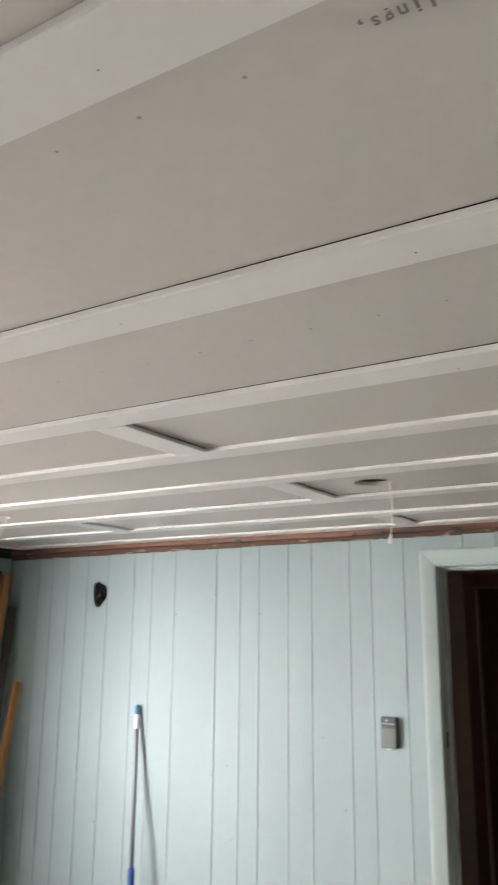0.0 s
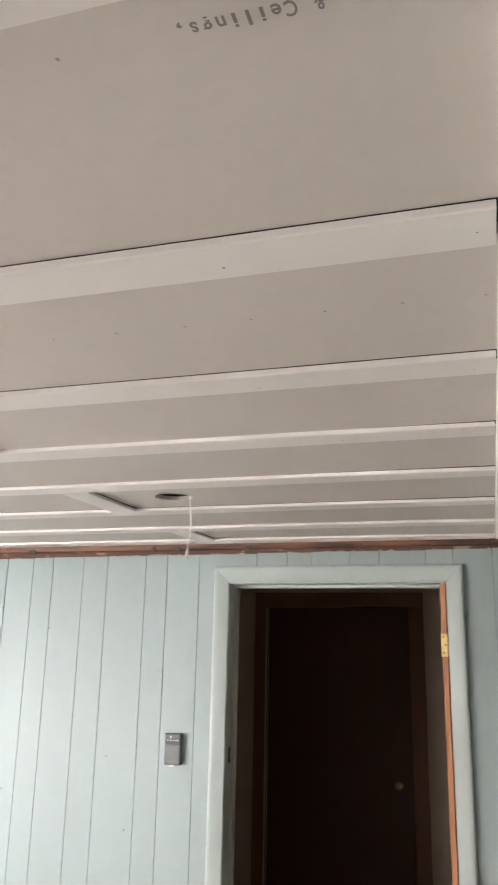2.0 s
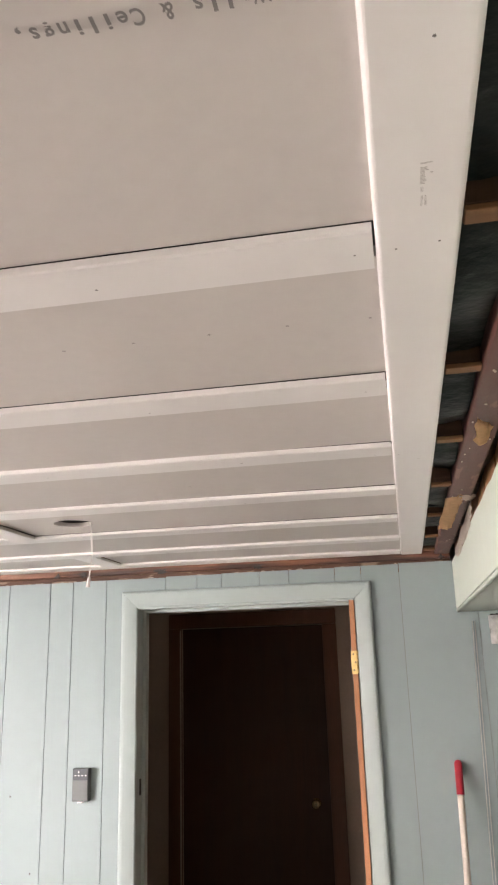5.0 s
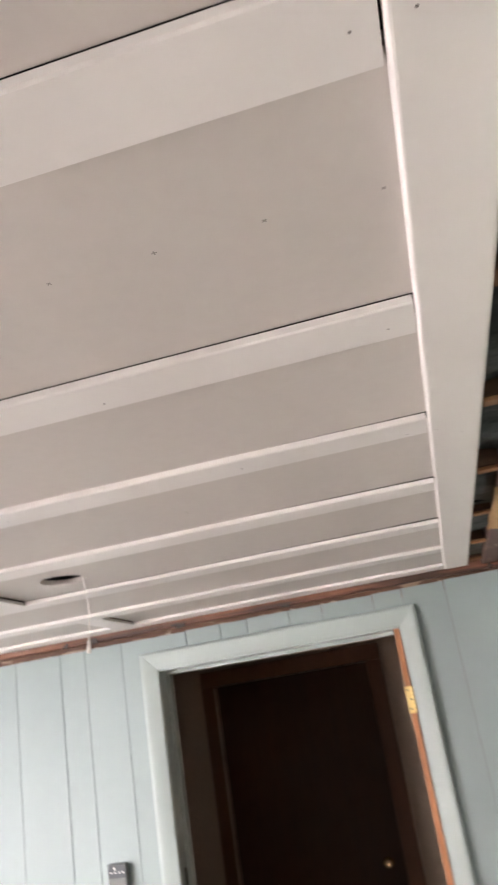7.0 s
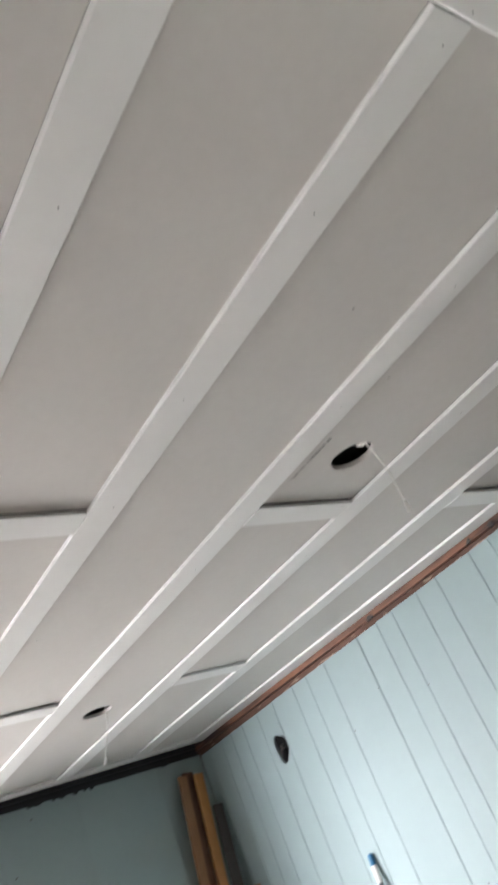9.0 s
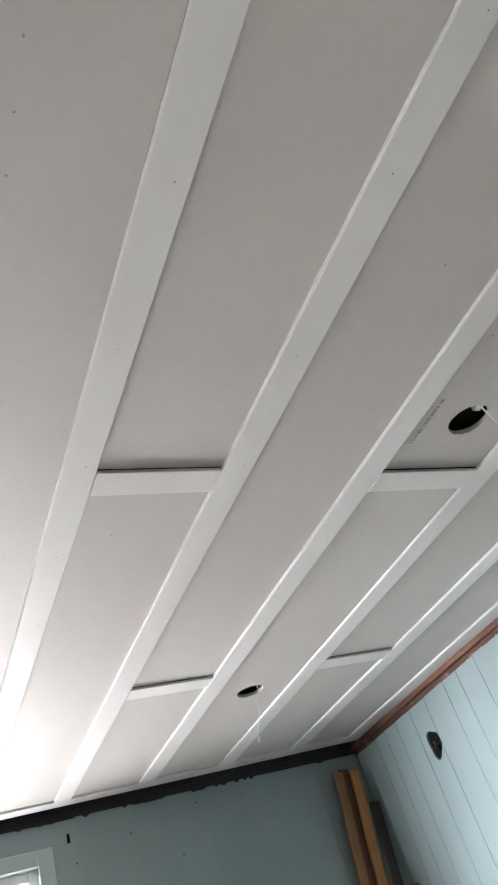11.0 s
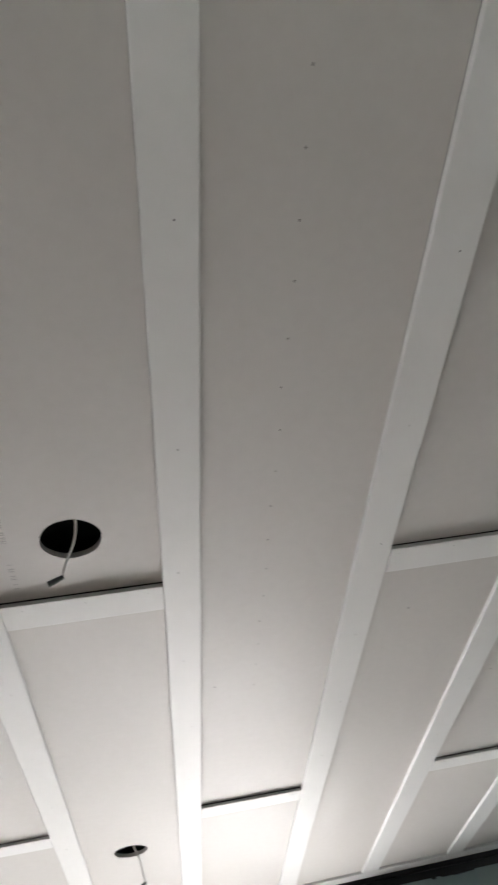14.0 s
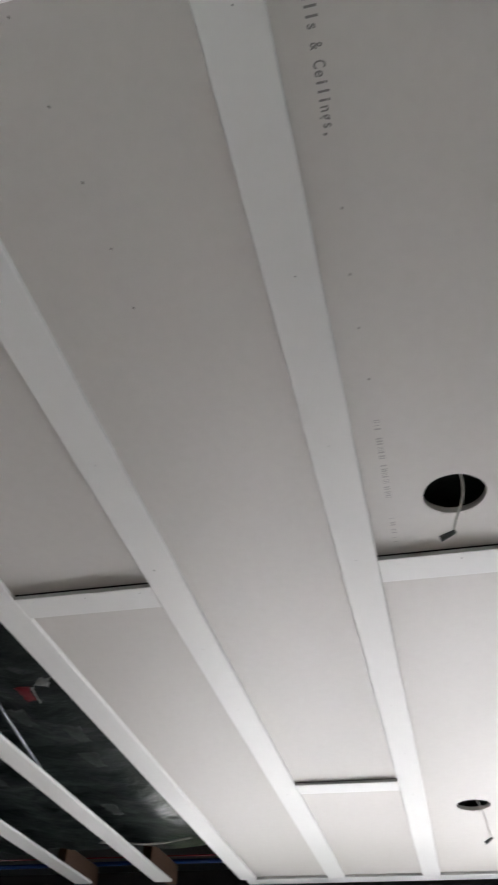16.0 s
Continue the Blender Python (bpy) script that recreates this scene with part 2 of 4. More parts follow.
def tube(bm, pts, r, sides=10, r_end=None, mat=0):
    """A round tube along points."""
    pts = [Vector(p) for p in pts]
    rings = []
    for i, p in enumerate(pts):
        d = (pts[min(i + 1, len(pts) - 1)] - pts[max(i - 1, 0)]).normalized()
        u = d.orthogonal().normalized() if i == 0 else (u - d * u.dot(d)).normalized()
        v = d.cross(u)
        rad = r if r_end is None else r + (r_end - r) * i / (len(pts) - 1)
        rings.append([bm.verts.new(p + rad * (math.cos(a) * u + math.sin(a) * v)) for a in (2 * math.pi * k / sides for k in range(sides))])
    for a, b in zip(rings, rings[1:]):
        for k in range(sides):
            f = bm.faces.new((a[k], a[(k + 1) % sides], b[(k + 1) % sides], b[k]))
            f.smooth, f.material_index = True, mat
    for ring in (rings[0][::-1], rings[-1]):
        f = bm.faces.new(ring)
        f.material_index = mat


def link(name, bm, mats, parent=None, label=""):
    me = bpy.data.meshes.new(name)
    bm.to_mesh(me)
    bm.free()
    for m in mats if isinstance(mats, (list, tuple)) else [mats]:
        me.materials.append(m)
    ob = new(name, me)
    if parent:
        ob.parent = parent
    if label:
        ob["label"] = label
    return ob


def part(name, bm, mat, parent, label=""):
    return link(name, bm, mat, parent, label)


def thing(name, at, label, category, group=""):
    """An Empty at the thing's base, to hold parts that are built in world places."""
    ob = new(name)
    ob.location = at
    ob.empty_display_size = 0.05
    return tagged(ob, label, category, group)


def settle(ob):
    """Keep the parts where they were built, in world places."""
    back = Matrix.Translation(ob.location).inverted()
    for o in ob.children:
        o.matrix_parent_inverse = back


def structure(ob, label, category="structure"):
    return tagged(ob, label, category, kind="structure")


# ---- floor, hidden walls, outside ----
structure(link("floor", box(-2.7, 3.8, -7.8, 2.3, -0.12, 0.0), FLOOR), "plain grey floor of the room", "floor")
bm = bmesh.new()
add_box(bm, -60, -2.9, -40, 40, -0.4, -0.3)
structure(link("ground", bm, GROUND), "grassy ground outside the window", "ground")
# back and right walls are out of view, added dark to cut fill light
structure(link("wall_back", box(-2.62, 3.72, BACK_Y - 0.12, BACK_Y, 0, 2.62), BACK_WALL), "unseen dark brown closing wall that limits bounced light", "wall")
structure(link("wall_right", box(RIGHT_X, RIGHT_X + 0.12, BACK_Y, 0.1, 0, 2.62), BACK_WALL), "unseen dark brown closing wall that limits bounced light", "wall")
structure(link("roof_deck", box(-2.75, 3.8, BACK_Y - 0.12, 2.3, 2.62, 2.70), CEIL_BACK), "dark boards above the ceiling", "ceiling")

# ---- ceiling: drywall with white boards fixed under it, one mesh ----
HOLES = [(0.239, -1.068, 5), (-1.436, -1.072, 5), (0.223, -2.681, 1), (-1.540, -2.686, 1)]
CROSS = {7: 0.045, 6: -1.200, 5: 0.036, 4: -1.203, 3: 0.066, 2: -1.232, 1: 0.046, 0: -1.244, -1: 0.028}


def left_in(y):
    """Inner edge of the border board at the left wall, which runs a little out of square."""
    return -2.358 + 0.03 * (y + 0.9)


RING = [(0.0575 * math.cos(a) + 0.0004 * math.sin(7 * a), 0.0575 * math.sin(a) + 0.0004 * math.cos(5 * a)) for a in (2 * math.pi * k / 40 for k in range(40))]

bm = bmesh.new()
for k in range(-1, 8):
    y0, y1 = EDGE[k - 1] + 0.072, EDGE[k] + 0.0004      # the joints over the boards are left open
    if k == 7:
        y1 = WALL_Y - 0.004
    dz = 0.0008 * ((k * 7) % 3 - 1)
    for a, b in ((-2.455, CROSS[k] - 0.045), (CROSS[k] + 0.0005, 1.20)):
        hole = [h for h in HOLES if h[2] == k and a < h[0] < b]
        if hole:
            hx, hy, _ = hole[0]
            add_plate_with_hole(bm, (a + 0.001, y0), (b - 0.001, y1), (hx, hy), RING,
                                lambda u, v, w: (u, v, PANEL_Z + dz + 0.0127 * w), 0)
        else:
            add_box(bm, a + 0.001, b - 0.001, y0, y1, PANEL_Z + dz, PANEL_Z + dz + 0.0127, 0, 0)


def bent_board(bm, x0, x1, y0, y1, k):
    """A long white board that bows a little off the drywall along the edge away from the doorway wall."""
    n, c = 26, 0.0020
    rings = []
    for i in range(n + 1):
        x = x0 + (x1 - x0) * i / n
        w = 0.5 + 0.5 * noise.noise((x * 0.9 + 3.1 * k, k * 1.7, 0.3))
        gap = 0.0003 + (0.0013 if x > 0.1 and k < 3 else 0.0007) * w + (0.0004 if k == 1 and x > 0.3 else 0)
        gap += 0.0024 * max(0.0, (x - 0.72) / 0.46) ** 1.4 if k > 2 else 0
        sway = 0.0016 * noise.noise((x * 0.7, k * 2.3, 5.0))
        za, zb = PANEL_Z - gap, PANEL_Z - 0.0005
        t = PANEL_Z - 0.0020 - BOARD_Z
        a, b = y0 + sway, y1 + sway
        rings.append([bm.verts.new((x, y, z)) for y, z in ((a, za), (a, za - t + c), (a + c, za - t), (b - c, zb - t), (b, zb - t + c), (b, zb))])
    fs = [bm.faces.new(rings[0]), bm.faces.new(rings[-1][::-1])]
    for p, q in zip(rings, rings[1:]):
        fs += [bm.faces.new((p[m], p[(m + 1) % 6], q[(m + 1) % 6], q[m])) for m in range(6)]
    for f in fs:
        f.material_index = 1
    bmesh.ops.recalc_face_normals(bm, faces=fs)


# long boards
for k in range(-4, 8):
    y0 = EDGE[k]
    y1 = y0 + BOARD_W if k < 7 else WALL_Y - 0.006
    if k <= -3:
        y0, y1 = y0 - 0.010, y0 + BOARD_W - 0.004
    bent_board(bm, left_in(y0) + 0.001, border_x(y0) - 0.0014 - 0.0008 * (k % 2), y0, y1, k)
# cross boards over the butt joints
for k, x in CROSS.items():
    add_box(bm, x - BOARD_W - 0.006, x, EDGE[k - 1] + BOARD_W + 0.0008, EDGE[k] - 0.0008, BOARD_Z + 0.0006, PANEL_Z - 0.0019, 0.0014, 1)
# border boards
made = add_box(bm, 0, BORDER_W, -4.9, WALL_Y - 0.004, BOARD_Z - 0.002, PANEL_Z - 0.0006, 0, 1)
for v in made:
    v.co.x += border_x(v.co.y)
bmesh.ops.bevel(bm, geom=list({e for v in made for e in v.link_edges}), offset=0.0055, segments=4, affect="EDGES", profile=0.5, material=1)
made = add_box(bm, -0.085, 0, -3.72, WALL_Y - 0.006, BOARD_Z + 0.001, PANEL_Z - 0.0006, 0, 1)
for v in made:
    v.co.x += left_in(v.co.y)
bmesh.ops.bisect_plane(bm, geom=bm.verts[:] + bm.edges[:] + bm.faces[:], plane_co=(0, -2.1, 0), plane_no=(0, 1, 0))
ceiling = structure(link("ceiling", bm, [DRYWALL, PRIMED]),
                    "grey drywall ceiling with white primed boards over the joints and cut lamp holes", "ceiling")

# screws sunk into the drywall and nails in the boards
bm = bmesh.new()


def cross_screw(bm, x, y, z, r):
    a = random.uniform(0, math.pi)
    bmesh.ops.create_circle(bm, cap_ends=True, segments=8, radius=r * 0.55, matrix=pose(x, y, z - 0.0006))
    for d in (0, math.pi / 2):
        c, s = math.cos(a + d), math.sin(a + d)
        w = 0.0007
        vs = [bm.verts.new((x + c * u * r - s * v, y + s * u * r + c * v, z - 0.0009)) for u, v in ((-1, -w), (1, -w), (1, w), (-1, w))]
        bm.faces.new(vs)


for k, y, x0 in ((2, -2.299, 1.160), (0, -3.119, 1.155), (1, -2.801, 0.849)):
    for i in range(17 if k != 1 else 4):
        x = x0 - i * 0.1012 + random.uniform(-0.003, 0.003)
        if x > (0.7 if k == 0 else -0.7):
            cross_screw(bm, x, y + random.uniform(-0.003, 0.003), PANEL_Z - 0.001, random.uniform(0.0020, 0.0030))
for x, y in ((-0.441, -2.402), (-0.2, -1.93), (0.7, -1.45), (0.53, -1.2), (-0.6, -1.6)):
    cross_screw(bm, x, y, PANEL_Z - 0.001, 0.004)
part("screw_heads", bm, SCREW, ceiling, "small sunk drywall screw heads")["kind"] = "stuff"
bm = bmesh.new()
for k in range(-1, 7):
    for i in range(9):
        x = (1.113 if k == 0 else 1.148) - i * 0.352 + random.uniform(-0.006, 0.006) + (0.08 if i == 1 and k % 2 else 0)
        if x > -2.3:
            bmesh.ops.create_circle(bm, cap_ends=True, segments=8, radius=random.uniform(0.0010, 0.0018),
                                    matrix=pose(x, EDGE[k] + 0.04 + random.uniform(-0.008, 0.012), BOARD_Z - 0.0028))
for k, x in CROSS.items():
    for y in (EDGE[k] - 0.03, EDGE[k] - 0.16, EDGE[k] - 0.285):
        bmesh.ops.create_circle(bm, cap_ends=True, segments=8, radius=0.0012, matrix=pose(x - 0.018, y, BOARD_Z - 0.0004))
for x, y in ((1.223, -2.754), (1.195, -2.482), (1.237, -2.488), (1.18, -0.55), (1.23, -1.62), (1.19, -1.66)):
    bmesh.ops.create_circle(bm, cap_ends=True, segments=8, radius=0.0015, matrix=pose(x, y, BOARD_Z - 0.0034))
part("nail_heads", bm, NAIL, ceiling, "tiny dark nail heads")["kind"] = "stuff"

# printing on the drywall paper
for i, letter in enumerate("Walls & Ceilings,"):
    if letter == " ":
        continue
    txt = bpy.data.curves.new("printed_letter", "FONT")
    txt.body, txt.align_x = letter, "CENTER"
    txt.offset = 0.0004
    txt.size = 0.0205
    txt.materials.append(INK)
    glyph = new("printed_letter", txt)
    glyph.parent = ceiling
    wide = {"W": 0.50, "&": 0.62, "C": 0.66, "i": 1.1, "l": 1.1, ",": 1.1}.get(letter, 0.80)
    glyph.matrix_basis = Matrix(((-wide, 0, 0, 1.1155 - i * 0.01024), (0, 0.95, 0, -2.8045), (0, 0, -1, PANEL_Z - 0.0012), (0, 0, 0, 1)))
    glyph["label"] = "dark grey letter printed on the drywall"


def print_bars(x0, x1, y, h, mat, z):
    bm = bmesh.new()
    x = x0
    while x > x1:
        w = random.uniform(0.0012, 0.0045)
        if random.random() < 0.86:
            v = [bm.verts.new(p) for p in ((x, y, z), (x - w, y, z), (x - w, y + h, z), (x, y + h, z))]
            bm.faces.new(v)
        x -= w + random.choice((0.002, 0.003, 0.003, 0.006))
    return part("printed_code", bm, mat, ceiling, "faint grey printed date code")


print_bars(0.447, 0.234, -2.806, 0.011, PALE_INK, PANEL_Z - 0.0013)
print_bars(0.171, 0.09, -2.806, 0.010, PALE_INK, PANEL_Z - 0.0013)
print_bars(0.316, 0.148, -1.209, 0.011, INK, PANEL_Z - 0.0013)
bm = bmesh.new()


def print_mark(x, y, w, d):
    z = BOARD_Z - 0.0032
    bm.faces.new([bm.verts.new(p) for p in ((x, y, z), (x + w, y, z), (x + w, y + d, z), (x, y + d, z))])


for i in range(8):
    print_mark(1.2165 + i * 0.0013, -2.618, 0.0009, 0.0022 if i < 4 else 0.0014)
for i in range(13):
    print_mark(1.2165, -2.6115 + i * 0.0019, random.uniform(0.0035, 0.0055) * (1.3 if i < 3 else 1), 0.0011)
print_mark(1.2248, -2.604, 0.0022, 0.0018)
for i in range(5):
    print_mark(1.2170, -2.583 + i * 0.0017, random.uniform(0.002, 0.003), 0.0007)
for i in range(8):
    for x in (1.2175, 1.2208):
        print_mark(x, -2.5695 + i * 0.0021, random.uniform(0.0014, 0.0024), 0.0011)
part("printed_label", bm, PALE_INK, ceiling, "small faded product print")


for ob in [ceiling] + list(ceiling.children):
    if ob.type == "MESH":
        for v in ob.data.vertices:
            v.co.z += lift(v.co.y)


# ---- lamp cables hanging from the cut holes ----
def lamp_cable(x, y, end, label):
    pz = PANEL_Z + lift(y)
    ob = thing("lamp_cable", (x, y, pz), label, "cable", "lamp cables in the ceiling holes")
    top = Vector((x + 0.042, y + 0.012, pz + 0.03))
    lip = Vector((x + 0.047, y + 0.014, pz - 0.004))
    end = Vector(end)
    pts = [top, lip]
    for i in range(1, 9):
        s = i / 8
        p = lip.lerp(end, s)
        p += Vector((0.006 * math.sin(s * 3.1), 0.004 * math.sin(s * 5), -0.004 * math.sin(s * 3.1)))
        pts.append(p)
    bm = bmesh.new()
    tube(bm, pts, 0.0023, 8)
    part("cable", bm, WHITE_WIRE, ob)
    d = (pts[-1] - pts[-3]).normalized() + Vector((0.15, -1.3, 0.25) if y < -2 else (-0.1, 0, -0.6))
    d.normalize()
    bm = bmesh.new()
    tube(bm, [pts[-1] - d * 0.002, pts[-1] + d * 0.006, pts[-1] + d * 0.010, pts[-1] + d * 0.024, pts[-1] + d * 0.027], 0.0040, 10, 0.0062)
    part("connector", bm, GREY_PLASTIC if y < -2 else WHITE_WIRE, ob, "small round plug end")
    if y > -2:
        part("cable_clamp", box(x + 0.020, x + 0.046, y + 0.008, y + 0.030, pz + 0.014, pz + 0.034, 0.002), WHITE_PLASTIC, ob, "white clamp inside the hole")
    settle(ob)


FRAY = material("frayed_drywall_paper", (0.50, 0.47, 0.44), 0.9, bump=0.1)
for hx, hy, _ in HOLES:
    bm = bmesh.new()
    for i in range(14):
        a = math.radians(random.uniform(150, 235))
        r, w = 0.0575 + random.uniform(-0.003, 0.002), random.uniform(0.0008, 0.0022)
        c = Vector((hx + r * math.cos(a), hy + r * math.sin(a), PANEL_Z + lift(hy) - 0.0004))
        d = Vector((random.uniform(-1, 1), random.uniform(-1, 1), random.uniform(-1.0, -0.1))).normalized() * random.uniform(0.002, 0.006)
        u = d.orthogonal().normalized() * w
        bm.faces.new([bm.verts.new(p) for p in (c - u, c + u, c + d)])
    part("frayed_edge", bm, FRAY, ceiling, "torn paper fibres at the rim of a cut hole")["kind"] = "stuff"

lamp_cable(0.239, -1.068, (0.266, -1.000, 2.078), "white lamp cable and small plug hanging from a ceiling hole")
lamp_cable(-1.436, -1.072, (-1.50, -1.055, 2.075), "white lamp cable and small plug hanging from a ceiling hole")
lamp_cable(0.223, -2.681, (0.255, -2.691, 2.118), "thin lamp cable with grey plug dangling from a ceiling hole")
lamp_cable(-1.540, -2.686, (-1.51, -2.64, 2.11), "thin lamp cable with grey plug dangling from a ceiling hole")

# ---- front wall: backing with a doorway, boards in front ----
OP0, OP1, OPZ = 0.086, 0.966, 2.054
bm = bmesh.new()
add_box(bm, LEFT_X, OP0 - 0.02, WALL_Y + 0.012, 0.10, 0, 2.158)
add_box(bm, OP1 + 0.02, RIGHT_X, WALL_Y + 0.012, 0.10, 0, 2.158)
add_box(bm, OP0 - 0.02, OP1 + 0.02, WALL_Y + 0.012, 0.10, OPZ + 0.02, 2.158)
add_box(bm, LEFT_X - 0.14, RIGHT_X, 0.0805, 0.10, 2.1585, 2.62)
wall_front = structure(link("wall_front", bm, GROOVE), "mint green board-panelled wall with a doorway", "wall")

SEAMS = [-2.49, -2.40, -2.262, -2.154, -2.034, -1.885, -1.736, -1.552, -1.432, -1.282, -1.027, -0.887, -0.782, -0.624, -0.502, -0.312, -0.208, -0.057,
         0.205, 0.340, 0.445, 0.605, 0.728, 0.915, 1.020, 1.171, 1.46, 1.62, 1.75, 1.9, 2.05, 2.2, 2.33, RIGHT_X]
HOLE_RING = [(0.054 + 0.008 * math.sin(3 * a + 1), a) for a in (2 * math.pi * k / 22 for k in range(22))]
HOLE_RING = [(r * math.cos(a) * 0.95, r * math.sin(a) * 1.22) for r, a in HOLE_RING]
for x0, x1 in zip(SEAMS, SEAMS[1:]):
    g = 0.0019 if abs(x0 + 1.027) > 0.01 else 0.0045
    a, b = x0 + g / 2 + 0.0005, x1 - 0.0015
    top = 2.182 + 0.006 * (x0 + x1) / 2 + random.uniform(-0.002, 0.001)
    bm = bmesh.new()
    y0, y1 = WALL_Y, WALL_Y + 0.0115
    if a < -1.790 < b:
        add_plate_with_hole(bm, (a, 0.0), (b, top), (-1.790, 1.965), HOLE_RING, lambda u, v, w: (u, y0 + (y1 - y0) * w, v))
    elif b < OP0 - 0.01 or a > OP1 + 0.01:
        add_box(bm, a, b, y0, y1, 0, top)
    else:
        pts = [(a, top), (b, top)]
        if b > OP1:
            pts += [(b, 0), (OP1 + 0.03, 0), (OP1 + 0.03, OPZ + 0.03), (a, OPZ + 0.03)]
        elif a < OP0:
            pts += [(b, OPZ + 0.03), (OP0 - 0.03, OPZ + 0.03), (OP0 - 0.03, 0), (a, 0)]
        else:
            pts += [(b, OPZ + 0.03), (a, OPZ + 0.03)]
        add_poly(bm, [(x, y0, z) for x, z in pts], (0, y1 - y0, 0))
    link("board", bm, MINT, wall_front)

# nails in the boards
bm = bmesh.new()
for x, z in ((-0.777, 1.858), (-1.27, 1.855), (-1.031, 1.95), (-1.75, 0.83), (-0.95, 1.17), (-0.45, 1.33), (-0.92, 0.86), (-0.35, 1.05)):
    bmesh.ops.create_uvsphere(bm, u_segments=8, v_segments=5, radius=0.0035, matrix=pose(x, WALL_Y - 0.0005, z) @ Matrix.Diagonal((1, 0.4, 1, 1)))
part("wall_nails", bm, NAIL, wall_front, "small dark nail heads")["kind"] = "stuff"

# open junction box in the ragged hole
jb = thing("junction_box", (-1.790, 0.02, 1.90), "dark open junction box with loose wires in a ragged wall hole", "junction box")
bm = bmesh.new()
# black sheet close behind the hole, its colour standing for the unlit depth
add_box(bm, -1.860, -1.732, WALL_Y + 0.0117, WALL_Y + 0.016, 1.875, 2.06)
part("back_plate", bm, BLACK, jb)
bm = bmesh.new()
for i in range(7):
    a = random.uniform(0, 6.28)
    r = random.uniform(0.012, 0.03)
    c = Vector((-1.790, WALL_Y + 0.004, 1.963))
    tube(bm, [c + Vector((r * math.cos(a) * s, 0.008 - 0.016 * math.sin(s * 3), 1.3 * r * math.sin(a + s) * s)) for s in (0, 0.3, 0.6, 1.0)], 0.003, 6)
part("wires", bm, material("tangled_grey_wires", (0.10, 0.095, 0.09), 0.6, big=0.4, big_scale=40, bump=0, spec=0.2), jb)
bm = bmesh.new()
bmesh.ops.create_cone(bm, cap_ends=True, segments=12, radius1=0.016, radius2=0.013, depth=0.014, matrix=pose(-1.781, WALL_Y + 0.004, 1.94, 90))
part("wire_nut", bm, BLACK, jb)
settle(jb)

# exposed wood above the boards
bm = bmesh.new()
add_box(bm, LEFT_X - 0.12, 1.375, WALL_Y - 0.003, 0.08, 2.2035, 2.30, 0.003)
exposed = structure(link("top_plate", bm, RED_WOOD), "exposed reddish-brown wooden plate above the wall boards", "trim")
bm = bmesh.new()
add_box(bm, LEFT_X - 0.12, 1.375, WALL_Y + 0.0125, 0.08, 2.1586, 2.2025, 0.002)
part("lower_strip", bm, LOWER_WOOD, exposed, "darker rough wooden strip")
bm = bmesh.new()
for i in range(34):
    x = random.uniform(-1.4, 1.3)
    w, h = random.uniform(0.004, 0.022), random.uniform(0.001, 0.003)
    z = 2.1825 + 0.006 * x + random.uniform(0, 0.002)
    n = 7
    pts = [(x + w * j / n, WALL_Y + 0.0045, z + (h * random.uniform(0.3, 1) if 0 < j < n else 0)) for j in range(n + 1)] + [(x + w, WALL_Y + 0.0045, z - 0.003), (x, WALL_Y + 0.0045, z - 0.003)]
    add_poly(bm, pts, (0, -0.003, 0))
part("plaster_remains", bm, PLASTER, exposed, "ragged pale plaster remains")["kind"] = "stuff"
bm = bmesh.new()
for x, w in ((0.19, 0.030), (0.60, 0.022), (-0.16, 0.022), (-0.28, 0.016), (-0.9, 0.028), (1.34, 0.016)):
    pts = []
    for j in range(14):
        a = 2 * math.pi * j / 14
        r = random.uniform(0.3, 1.3)
        pts.append((x + w * r * math.cos(a), WALL_Y - 0.0055, 2.207 + 0.011 * r * math.sin(a)))
    add_poly(bm, pts, (0, -0.006, 0))
part("dark_mortar_lumps", bm, GREY_WOOD, exposed, "dark grey dried lumps")["kind"] = "stuff"

# ---- doorway: casing, jambs, hinge ----
door_1 = structure(thing("door_1", (0.5, WALL_Y, 0), "", ""), "open doorway with mint painted mitred casing and no door leaf", "doorway")
PROFILE = [(0.0, 0.0), (0.0, 0.0075), (0.003, 0.0098), (0.009, 0.0112), (0.020, 0.0145), (0.034, 0.0180), (0.047, 0.0205), (0.057, 0.0208), (0.063, 0.0180), (0.066, 0.0115), (0.066, 0.0)]


def sweep_casing(name, ends, out_dirs):
    bm = bmesh.new()
    rings = []
    for (x, z), (ox, oz) in zip(ends, out_dirs):
        rings.append([bm.verts.new((x + ox * u, WALL_Y - v - 0.0005, z + oz * u)) for u, v in PROFILE])
    for k in range(len(PROFILE)):
        j = (k + 1) % len(PROFILE)
        bm.faces.new((rings[0][k], rings[0][j], rings[1][j], rings[1][k]))
    bm.faces.new(rings[0][::-1])
    bm.faces.new(rings[1])
    bmesh.ops.recalc_face_normals(bm, faces=bm.faces)
    return part(name, bm, MINT_TRIM, door_1)


IL, IR, IT = 0.084, 0.990, 2.060
sweep_casing("casing", [(IL, 0), (IL, IT)], [(-1, 0), (-1, 1)])
sweep_casing("casing", [(IR, 0), (IR, IT)], [(1, 0), (1, 1)])
sweep_casing("casing", [(IL + 0.0006, IT + 0.0002), (IR - 0.0006, IT + 0.0002)], [(-1, 1), (1, 1)])
JD = 0.115
part("jamb", box(OP0 - 0.019, OP0, WALL_Y - 0.002, JD, 0, OPZ), MINT_TRIM, door_1, "mint painted jamb")
part("jamb", box(OP1, OP1 + 0.019, WALL_Y - 0.006, JD, 0, OPZ), JAMB_WOOD, door_1, "bare orange pine jamb edge")
part("head_jamb", box(OP0 - 0.019, OP1 + 0.019, WALL_Y - 0.002, JD, OPZ + 0.0005, OPZ + 0.019), MINT_TRIM, door_1)
